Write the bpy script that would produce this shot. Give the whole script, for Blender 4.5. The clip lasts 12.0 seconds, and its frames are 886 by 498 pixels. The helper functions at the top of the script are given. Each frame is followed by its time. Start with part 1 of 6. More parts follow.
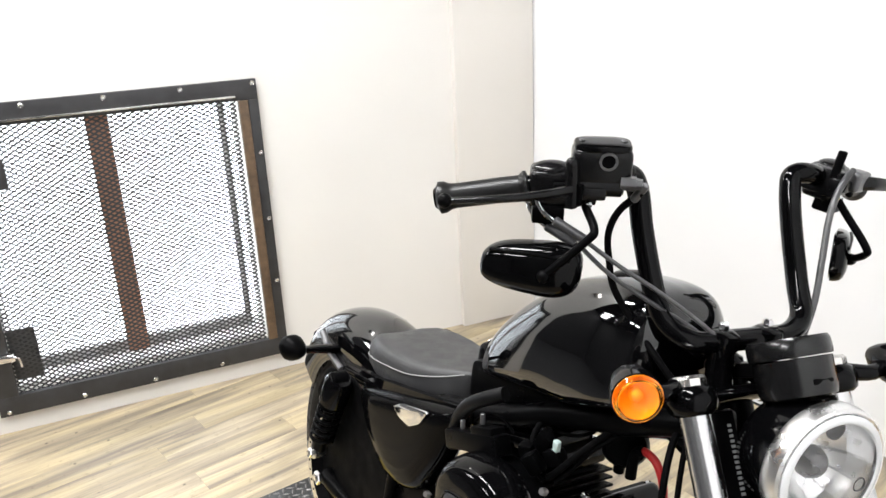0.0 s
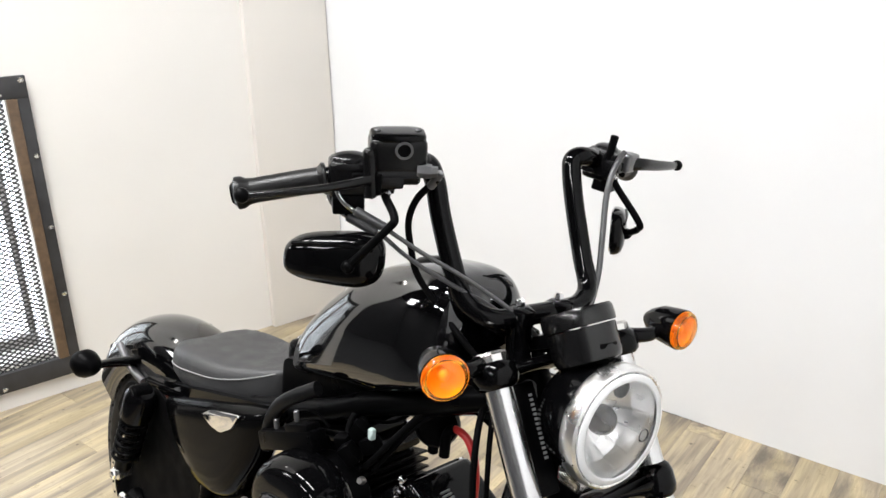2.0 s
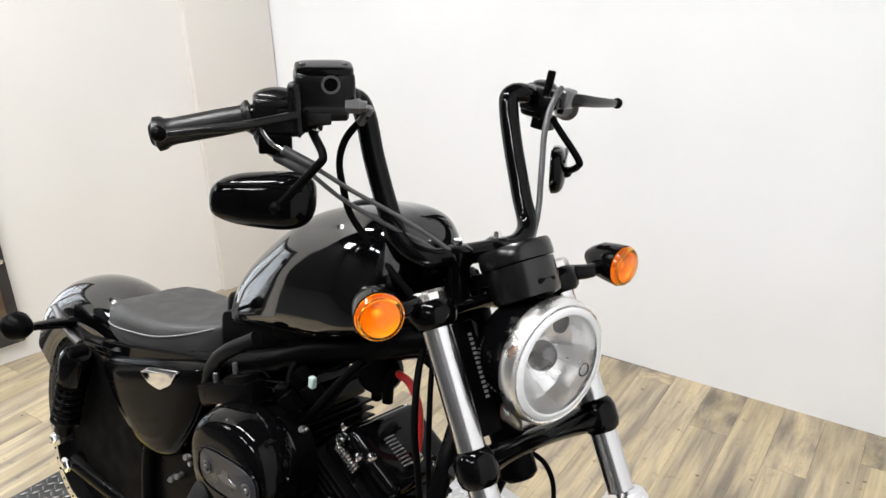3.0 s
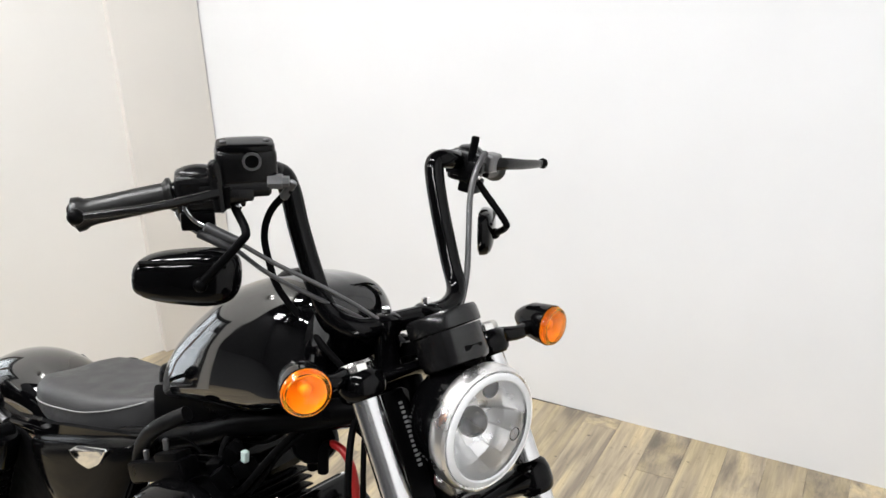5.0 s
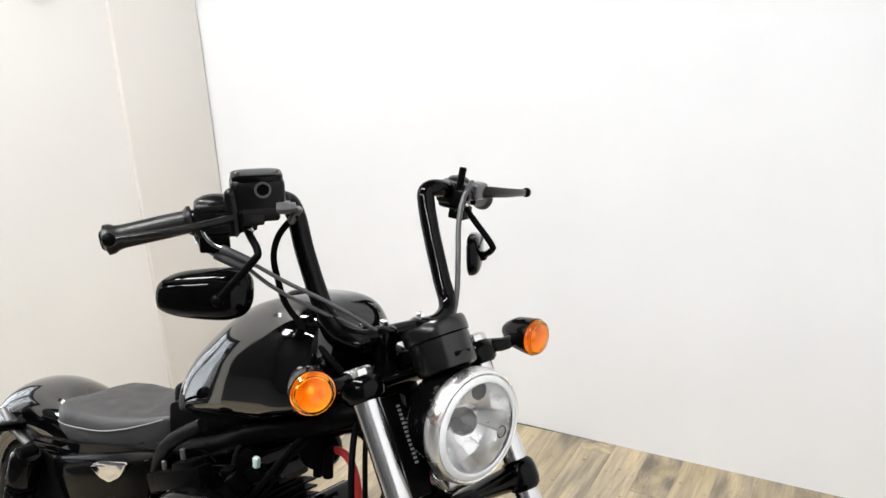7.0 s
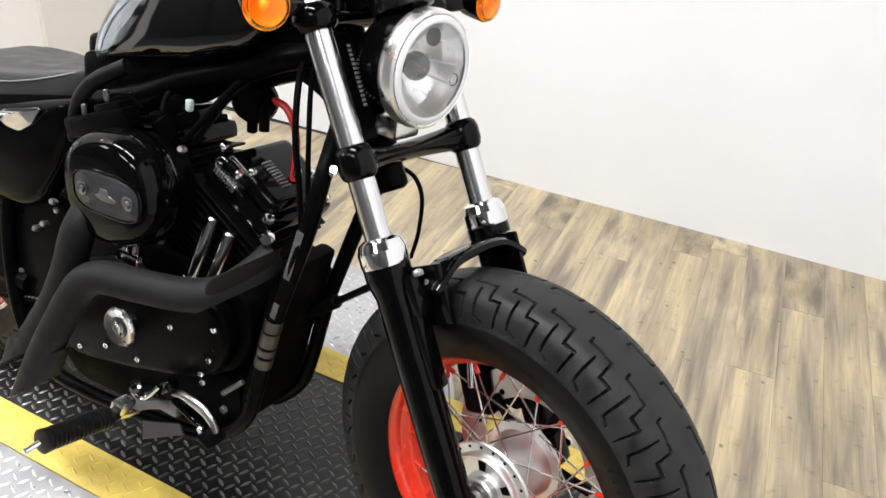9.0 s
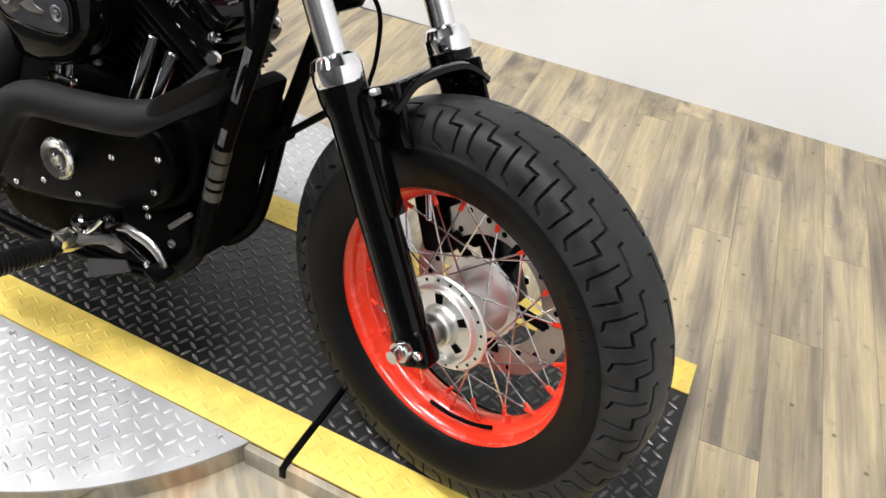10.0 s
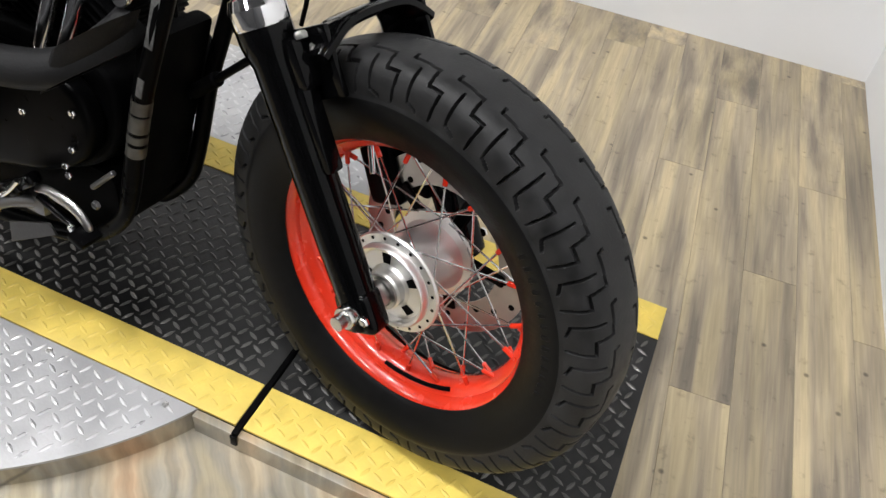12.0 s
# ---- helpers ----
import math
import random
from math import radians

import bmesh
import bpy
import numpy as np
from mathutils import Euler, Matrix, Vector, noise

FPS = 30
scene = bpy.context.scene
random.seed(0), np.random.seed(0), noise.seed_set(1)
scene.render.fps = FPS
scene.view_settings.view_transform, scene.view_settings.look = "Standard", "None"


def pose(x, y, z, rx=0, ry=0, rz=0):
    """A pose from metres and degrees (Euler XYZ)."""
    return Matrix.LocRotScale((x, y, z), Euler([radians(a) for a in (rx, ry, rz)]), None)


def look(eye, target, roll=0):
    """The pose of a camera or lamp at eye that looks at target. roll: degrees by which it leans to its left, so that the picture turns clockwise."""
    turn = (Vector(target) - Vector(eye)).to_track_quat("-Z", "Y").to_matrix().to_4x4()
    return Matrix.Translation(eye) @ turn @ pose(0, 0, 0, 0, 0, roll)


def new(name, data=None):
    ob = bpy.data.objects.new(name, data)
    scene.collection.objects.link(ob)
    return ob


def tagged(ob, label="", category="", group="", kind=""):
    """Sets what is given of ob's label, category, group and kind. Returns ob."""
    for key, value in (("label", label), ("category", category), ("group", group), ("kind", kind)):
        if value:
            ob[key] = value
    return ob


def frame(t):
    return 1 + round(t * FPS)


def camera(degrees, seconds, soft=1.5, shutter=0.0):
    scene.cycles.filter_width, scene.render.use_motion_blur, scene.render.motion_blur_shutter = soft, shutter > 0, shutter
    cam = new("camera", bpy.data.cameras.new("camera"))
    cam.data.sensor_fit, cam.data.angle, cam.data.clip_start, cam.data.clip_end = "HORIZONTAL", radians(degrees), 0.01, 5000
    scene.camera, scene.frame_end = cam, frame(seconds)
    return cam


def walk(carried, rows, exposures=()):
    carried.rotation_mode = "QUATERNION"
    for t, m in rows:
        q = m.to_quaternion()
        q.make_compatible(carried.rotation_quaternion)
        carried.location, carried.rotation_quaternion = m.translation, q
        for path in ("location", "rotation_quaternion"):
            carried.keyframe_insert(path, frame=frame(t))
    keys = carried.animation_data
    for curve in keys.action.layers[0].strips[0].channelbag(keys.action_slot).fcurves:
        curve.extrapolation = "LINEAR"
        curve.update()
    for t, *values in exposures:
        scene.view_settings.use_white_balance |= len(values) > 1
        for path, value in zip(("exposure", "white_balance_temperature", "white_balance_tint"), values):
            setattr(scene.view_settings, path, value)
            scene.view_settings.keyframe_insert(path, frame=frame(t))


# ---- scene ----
# ---------------------------------------------------------------- camera
cam = camera(58.72, 12.0)
ROWS = [
    (0.0, 0.1645, -0.6296, 1.4406, 70.451, 2.569, 54.928),
    (0.5, 0.1457, -0.6846, 1.4748, 71.699, 1.470, 49.149),
    (1.0, 0.1598, -0.6687, 1.4797, 72.772, 0.889, 45.357),
    (1.5, 0.1683, -0.6439, 1.4661, 72.258, 0.946, 43.109),
    (2.0, 0.1755, -0.6289, 1.4347, 69.766, 1.082, 40.779),
    (2.5, 0.1822, -0.6198, 1.4075, 67.673, 0.994, 39.480),
    (3.0, 0.1910, -0.5999, 1.3924, 67.124, 1.579, 37.373),
    (5.0, 0.2171, -0.5778, 1.4258, 70.123, 2.152, 33.388),
    (5.5, 0.2304, -0.5888, 1.4473, 71.625, 2.370, 33.232),
    (6.0, 0.2692, -0.6158, 1.4659, 73.805, 3.401, 33.535),
    (6.5, 0.3017, -0.6396, 1.4587, 74.722, 3.633, 33.770),
    (8.5, 0.2547, -0.7718, 1.2775, 61.616, -1.785, 27.582),
    (9.0, 0.2463, -0.7742, 1.2355, 58.047, -4.073, 27.311),
    (9.5, 0.2507, -0.7805, 1.1832, 53.397, -5.808, 26.738),
    (10.0, 0.2588, -0.7763, 1.1445, 49.842, -6.560, 25.543),
    (10.5, 0.2580, -0.7684, 1.1220, 47.086, -7.359, 24.395),
    (11.0, 0.2555, -0.7613, 1.1043, 45.071, -7.993, 24.337),
    (11.5, 0.2481, -0.7472, 1.0960, 43.703, -8.060, 24.473),
    (12.0, 0.2633, -0.6752, 1.1217, 44.770, -6.247, 23.275),
]
EXPOSURES = [(0.0, -0.36), (1.5, -0.40), (3.0, -0.55), (6.5, -0.57), (8.5, -0.36), (9.5, -0.36), (10.5, -0.48), (11.5, -0.60), (12.0, -0.75)]
walk(cam, [(t, pose(x, y, z, rx, ry, rz)) for t, x, y, z, rx, ry, rz in ROWS], EXPOSURES)

# ---------------------------------------------------------------- light
world = bpy.data.worlds.new("world")
scene.world = world
world.use_nodes = True
wn = world.node_tree
sky = wn.nodes.new("ShaderNodeTexSky")
sky.sky_type, sky.sun_disc = "NISHITA", False
sky.sun_elevation, sky.sun_rotation = radians(35), radians(200)
wn.links.new(sky.outputs[0], wn.nodes["Background"].inputs[0])
wn.nodes["Background"].inputs[1].default_value = 0.12


def area_lamp(name, m, sx, sy, watts, colour):
    data = bpy.data.lights.new(name, "AREA")
    data.shape, data.size, data.size_y, data.energy, data.color = "RECTANGLE", sx, sy, watts, colour
    ob = new(name, data)
    ob.matrix_world = m
    return ob


# fluorescent fittings under the ceiling, over the stand and deeper in the showroom
CEIL = 3.4
FITTINGS = [(-2.0, -0.50), (-0.6, -0.50), (-1.5, -2.60), (0.2, -2.60), (-4.6, -2.55), (-5.3, -3.05), (-6.0, -3.55)]
for fx, fy in FITTINGS:
    area_lamp("lamp", pose(fx, fy, CEIL - 0.10, 0, 0, 0), 1.15, 0.22, (104 if fy > -1 else 84) if fx > -3 else 60, (0.985, 0.985, 0.99))
area_lamp("lamp_grille_window", look((-2.98, -0.07, 0.6), (0, -0.4, 0.5)), 0.95, 0.95, 11, (0.90, 0.95, 1.0))


# ---------------------------------------------------------------- materials
def mat(name, colour, rough=0.5, metal=0.0, coat=0.0, var=0.12, scale=30.0, bump=0.0, bscale=200.0, rvar=0.1, per_piece=0.0, spec=0.5):
    m = bpy.data.materials.new(name)
    m.use_nodes = True
    nt = m.node_tree
    N, L = nt.nodes, nt.links
    b = N["Principled BSDF"]
    tc = N.new("ShaderNodeTexCoord")
    n1 = N.new("ShaderNodeTexNoise")
    n1.inputs["Scale"].default_value, n1.inputs["Detail"].default_value = scale, 6
    L.new(tc.outputs["Object"], n1.inputs["Vector"])
    n2 = N.new("ShaderNodeTexNoise")
    n2.inputs["Scale"].default_value, n2.inputs["Detail"].default_value = scale * 0.13, 3
    L.new(tc.outputs["Object"], n2.inputs["Vector"])
    add = N.new("ShaderNodeMath")
    add.operation = "ADD"
    L.new(n1.outputs["Fac"], add.inputs[0])
    L.new(n2.outputs["Fac"], add.inputs[1])
    last = add.outputs[0]
    if per_piece:
        info = N.new("ShaderNodeObjectInfo")
        mul = N.new("ShaderNodeMath")
        mul.operation, mul.inputs[1].default_value = "MULTIPLY_ADD", per_piece
        L.new(info.outputs["Random"], mul.inputs[0])
        L.new(last, mul.inputs[2])
        last = mul.outputs[0]
    ramp = N.new("ShaderNodeMapRange")
    ramp.inputs["From Min"].default_value, ramp.inputs["From Max"].default_value = 0.6, 1.4 + per_piece
    ramp.inputs["To Min"].default_value, ramp.inputs["To Max"].default_value = 1 - var, 1 + var
    L.new(last, ramp.inputs["Value"])
    mix = N.new("ShaderNodeVectorMath")
    mix.operation = "SCALE"
    mix.inputs[0].default_value = colour
    L.new(ramp.outputs[0], mix.inputs["Scale"])
    L.new(mix.outputs[0], b.inputs["Base Color"])
    rr = N.new("ShaderNodeMapRange")
    rr.inputs["From Min"].default_value, rr.inputs["From Max"].default_value = 0.3, 0.7
    rr.inputs["To Min"].default_value, rr.inputs["To Max"].default_value = max(rough * (1 - rvar * 2), 0.01), min(rough * (1 + rvar * 2), 1)
    L.new(n1.outputs["Fac"], rr.inputs["Value"])
    L.new(rr.outputs[0], b.inputs["Roughness"])
    b.inputs["Metallic"].default_value = metal
    b.inputs["Coat Weight"].default_value = coat
    b.inputs["Coat Roughness"].default_value = 0.03
    b.inputs["Specular IOR Level"].default_value = spec
    if bump:
        n3 = N.new("ShaderNodeTexNoise")
        n3.inputs["Scale"].default_value, n3.inputs["Detail"].default_value = bscale, 4
        L.new(tc.outputs["Object"], n3.inputs["Vector"])
        bp = N.new("ShaderNodeBump")
        bp.inputs["Strength"].default_value, bp.inputs["Distance"].default_value = bump, 0.002
        L.new(n3.outputs["Fac"], bp.inputs["Height"])
        L.new(bp.outputs[0], b.inputs["Normal"])
    return m


def glass(name, colour, rough=0.0, ior=1.45):
    m = bpy.data.materials.new(name)
    m.use_nodes = True
    b = m.node_tree.nodes["Principled BSDF"]
    b.inputs["Base Color"].default_value = (*colour, 1)
    b.inputs["Transmission Weight"].default_value = 1
    b.inputs["Roughness"].default_value = rough
    b.inputs["IOR"].default_value = ior
    return m


def glow(name, colour, strength):
    m = bpy.data.materials.new(name)
    m.use_nodes = True
    b = m.node_tree.nodes["Principled BSDF"]
    b.inputs["Base Color"].default_value = (*colour, 1)
    b.inputs["Emission Color"].default_value = (*colour, 1)
    b.inputs["Emission Strength"].default_value = strength
    return m


GLOSS = mat("black_paint", (0.0015, 0.0015, 0.0017), 0.07, coat=0.0, var=0.2, rvar=0.15, spec=0.15)
GAUGE = mat("gauge_paint", (0.004, 0.004, 0.0042), 0.22, var=0.2, spec=0.5)
CLEARCOAT = mat("black_clear_coat", (0.0015, 0.0015, 0.0018), 0.05, coat=0.5, var=0.1, rvar=0.1, spec=0.5)
# same black paint as GLOSS, specular cut so the side cover looks unlit
COVER = mat("black_paint_low_reflection", (0.0015, 0.0015, 0.0016), 0.12, var=0.2, spec=0.05)
SATIN = mat("black_satin", (0.0017, 0.0017, 0.0019), 0.32, var=0.25, bump=0.05, bscale=500, spec=0.04)
MATTE = mat("black_matte", (0.0025, 0.0025, 0.0027), 0.6, var=0.25, bump=0.25, bscale=350, spec=0.03)
WRINKLE = mat("black_wrinkle", (0.0018, 0.0018, 0.002), 0.42, var=0.3, bump=0.5, bscale=900, spec=0.03)
WRAP = mat("exhaust_wrap", (0.0105, 0.0105, 0.011), 0.6, var=0.3, bump=0.3, bscale=320, spec=0.14)
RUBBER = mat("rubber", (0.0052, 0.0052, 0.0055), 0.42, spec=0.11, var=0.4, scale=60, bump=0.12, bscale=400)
TREAD = mat("lit_scuffed_tread_rubber", (0.016, 0.016, 0.0165), 0.5, spec=0.22, var=0.7, scale=40, bump=0.15, bscale=300)
GRIP = mat("grip_rubber", (0.004, 0.004, 0.004), 0.35, var=0.3, bump=0.2, spec=0.3)
CONTROL = mat("black_control_paint", (0.005, 0.005, 0.0053), 0.2, var=0.25, bump=0.06, bscale=500, spec=0.2)
POLISHED = mat("polished_metal", (0.90, 0.89, 0.88), 0.28, metal=1.0, var=0.06, bump=0.04)
LEATHER = mat("seat_vinyl", (0.028, 0.028, 0.029), 0.5, var=0.2, bump=0.35, bscale=700)
CHROME = mat("chrome", (0.82, 0.82, 0.83), 0.10, metal=1.0, var=0.03)
ALU = mat("aluminium", (0.72, 0.71, 0.69), 0.22, metal=1.0, var=0.12, bump=0.08)
STEEL = mat("steel", (0.45, 0.44, 0.43), 0.35, metal=1.0, var=0.2, bump=0.1)
RED = mat("red_enamel", (0.72, 0.035, 0.012), 0.25, coat=0.6, var=0.1)
REDCABLE = mat("red_cable", (0.5, 0.02, 0.02), 0.4)
AMBER_IN = mat("amber_reflector", (1.0, 0.69, 0.30), 0.3, metal=0.3, var=0.15)
AMBER = glass("amber_lens", (1.0, 0.49, 0.04), 0.06)
FROSTED = mat("frosted_edge_with_glare", (0.74, 0.75, 0.76), 0.22, var=0.06, scale=60)
CLEAR = glass("clear_lens", (1, 1, 1), 0.0)
REFLECT = mat("lamp_reflector", (0.92, 0.92, 0.92), 0.30, metal=1.0, var=0.08)
BRAID = mat("braided_cable", (0.10, 0.10, 0.103), 0.35, metal=0.7, var=0.2, bump=0.3, bscale=900)
DULL = mat("dull_metal", (0.16, 0.16, 0.165), 0.35, metal=0.8, var=0.25)
HUB = mat("hub_aluminium", (0.80, 0.79, 0.775), 0.40, metal=1.0, var=0.08, bump=0.05)
CLAMP = mat("worn_clamp_steel", (0.11, 0.107, 0.10), 0.5, metal=0.8, var=0.5, scale=60)
BULB = mat("bulb_cover", (0.16, 0.16, 0.165), 0.25, metal=0.8)
INLAY = mat("grey_trim_plate", (0.030, 0.031, 0.036), 0.32, metal=0.3, var=0.3)
SEAM = mat("stitching", (0.22, 0.22, 0.215), 0.6)
STICKER = mat("sticker", (0.5, 0.5, 0.5), 0.5)
PLATE_DARK = mat("dark_tread_plate", (0.019, 0.0188, 0.0188), 0.36, metal=0.4, var=0.75, scale=11, bump=0.2)
PLATE_GREY = mat("grey_tread_plate", (0.44, 0.44, 0.45), 0.38, metal=0.4, var=0.18, scale=12, bump=0.1)
LUG_DARK = mat("worn_lug", (0.105, 0.102, 0.098), 0.34, metal=0.6, var=0.85, scale=9)
LUG_GREY = mat("bright_lug", (0.56, 0.56, 0.57), 0.3, metal=0.5, var=0.2, scale=20)
YELLOW = mat("yellow_paint", (0.68, 0.51, 0.105), 0.5, var=0.32, scale=16, bump=0.1)
WALL = mat("white_wall_paint", (0.75, 0.757, 0.768), 0.62, var=0.03, scale=3, bump=0.08, bscale=120)
WALL_BEIGE = mat("cream_wall_paint", (0.74, 0.722, 0.692), 0.62, var=0.03, scale=3, bump=0.08, bscale=120)
PIER = mat("beige_pier_paint", (0.70, 0.672, 0.632), 0.62, var=0.03, scale=3, bump=0.08, bscale=120)
LABEL = mat("worn_label", (0.07, 0.07, 0.07), 0.5, var=0.9, scale=260)
FORK_CHROME = mat("brushed_chrome", (0.72, 0.72, 0.73), 0.22, metal=1.0, var=0.02, rvar=0.02)
LETTERING = mat("faded_lettering", (0.20, 0.20, 0.20), 0.5)
CEILING = mat("dark_ceiling_paint", (0.035, 0.035, 0.037), 0.8, var=0.1)
WALL_DARK = mat("dark_wall_paint", (0.05, 0.05, 0.052), 0.7, var=0.1)
FRAME = mat("painted_angle_iron", (0.03, 0.03, 0.032), 0.45, var=0.4, scale=25, bump=0.15)
OAK = mat("stained_wood", (0.11, 0.07, 0.04), 0.55, var=0.6, scale=35, bump=0.3, bscale=120)
TIMBER = mat("brown_timber", (0.33, 0.16, 0.10), 0.6, var=0.3, scale=30, bump=0.2)
MESHM = mat("expanded_metal", (0.06, 0.06, 0.06), 0.5, metal=0.3, var=0.2)
WHITE_PLASTIC = mat("white_plastic", (0.75, 0.74, 0.72), 0.4, var=0.03)
SILL = mat("stone_sill", (0.42, 0.42, 0.42), 0.7, var=0.5, scale=20, bump=0.2)
OUTSIDE = glow("bright_outdoors", (0.88, 0.94, 1.0), 4.2)
TUBE = glow("fluorescent_tube", (1.0, 0.97, 0.92), 12.0)
SPOT = glow("spot_lamp", (1.0, 0.97, 0.92), 40.0)


def plank_material():
    m = bpy.data.materials.new("floor_planks")
    m.use_nodes = True
    nt = m.node_tree
    N, L = nt.nodes, nt.links
    b = N["Principled BSDF"]
    tc, info = N.new("ShaderNodeTexCoord"), N.new("ShaderNodeObjectInfo")
    off = N.new("ShaderNodeVectorMath")
    off.operation = "MULTIPLY_ADD"
    comb = N.new("ShaderNodeCombineXYZ")
    for k in range(3):
        L.new(info.outputs["Random"], comb.inputs[k])
    off.inputs[1].default_value = (13.0, 37.0, 0.0)
    L.new(comb.outputs[0], off.inputs[0])
    L.new(tc.outputs["Object"], off.inputs[2])
    def stretched(sx, sy, scale, detail, dist=0.0):
        st = N.new("ShaderNodeVectorMath")
        st.operation, st.inputs[1].default_value = "MULTIPLY", (sx, sy, 1.0)
        L.new(off.outputs[0], st.inputs[0])
        no = N.new("ShaderNodeTexNoise")
        no.inputs["Scale"].default_value, no.inputs["Detail"].default_value, no.inputs["Distortion"].default_value = scale, detail, dist
        L.new(st.outputs[0], no.inputs["Vector"])
        return no
    strips = stretched(22.0, 1.5, 1.0, 4, 0.4)
    grain = stretched(130.0, 6.0, 1.0, 6, 0.8)
    stain = stretched(5.5, 1.1, 1.0, 5, 0.5)
    ramp = N.new("ShaderNodeValToRGB")
    cr = ramp.color_ramp
    cr.elements[0].position, cr.elements[0].color = 0.34, (0.215, 0.180, 0.138, 1)
    cr.elements[1].position, cr.elements[1].color = 0.62, (0.485, 0.395, 0.245, 1)
    e = cr.elements.new(0.47)
    e.color = (0.36, 0.297, 0.208, 1)
    L.new(strips.outputs["Fac"], ramp.inputs[0])
    g1 = N.new("ShaderNodeMapRange")
    g1.inputs["From Min"].default_value, g1.inputs["From Max"].default_value = 0.3, 0.7
    g1.inputs["To Min"].default_value, g1.inputs["To Max"].default_value = 0.83, 1.12
    L.new(grain.outputs["Fac"], g1.inputs["Value"])
    s1 = N.new("ShaderNodeMapRange")
    s1.inputs["From Min"].default_value, s1.inputs["From Max"].default_value = 0.30, 0.55
    s1.inputs["To Min"].default_value, s1.inputs["To Max"].default_value = 0.66, 1.04
    L.new(stain.outputs["Fac"], s1.inputs["Value"])
    tone = N.new("ShaderNodeMapRange")
    tone.inputs["To Min"].default_value, tone.inputs["To Max"].default_value = 0.86, 1.12
    L.new(info.outputs["Random"], tone.inputs["Value"])
    mu1, mu2 = N.new("ShaderNodeMath"), N.new("ShaderNodeMath")
    mu1.operation = mu2.operation = "MULTIPLY"
    L.new(g1.outputs[0], mu1.inputs[0])
    L.new(s1.outputs[0], mu1.inputs[1])
    L.new(mu1.outputs[0], mu2.inputs[0])
    L.new(tone.outputs[0], mu2.inputs[1])
    sc = N.new("ShaderNodeVectorMath")
    sc.operation = "SCALE"
    L.new(ramp.outputs[0], sc.inputs[0])
    L.new(mu2.outputs[0], sc.inputs["Scale"])
    # knots
    vor = N.new("ShaderNodeTexVoronoi")
    vor.inputs["Scale"].default_value = 13.0
    L.new(off.outputs[0], vor.inputs["Vector"])
    kn = N.new("ShaderNodeMapRange")
    kn.inputs["From Min"].default_value, kn.inputs["From Max"].default_value = 0.035, 0.09
    kn.inputs["To Min"].default_value = 0.35
    L.new(vor.outputs["Distance"], kn.inputs["Value"])
    sc2 = N.new("ShaderNodeVectorMath")
    sc2.operation = "SCALE"
    L.new(sc.outputs[0], sc2.inputs[0])
    scuff = N.new("ShaderNodeTexNoise")
    scuff.inputs["Scale"].default_value, scuff.inputs["Detail"].default_value, scuff.inputs["Roughness"].default_value = 26.0, 8, 0.7
    L.new(off.outputs[0], scuff.inputs["Vector"])
    sf = N.new("ShaderNodeMapRange")
    sf.inputs["From Min"].default_value, sf.inputs["From Max"].default_value = 0.30, 0.42
    sf.inputs["To Min"].default_value, sf.inputs["To Max"].default_value = 0.62, 1.0
    L.new(scuff.outputs["Fac"], sf.inputs["Value"])
    both = N.new("ShaderNodeMath")
    both.operation = "MULTIPLY"
    L.new(kn.outputs[0], both.inputs[0])
    L.new(sf.outputs[0], both.inputs[1])
    L.new(both.outputs[0], sc2.inputs["Scale"])
    L.new(sc2.outputs[0], b.inputs["Base Color"])
    b.inputs["Roughness"].default_value = 0.42
    bp = N.new("ShaderNodeBump")
    bp.inputs["Strength"].default_value, bp.inputs["Distance"].default_value = 0.2, 0.001
    L.new(grain.outputs["Fac"], bp.inputs["Height"])
    L.new(bp.outputs[0], b.inputs["Normal"])
    return m


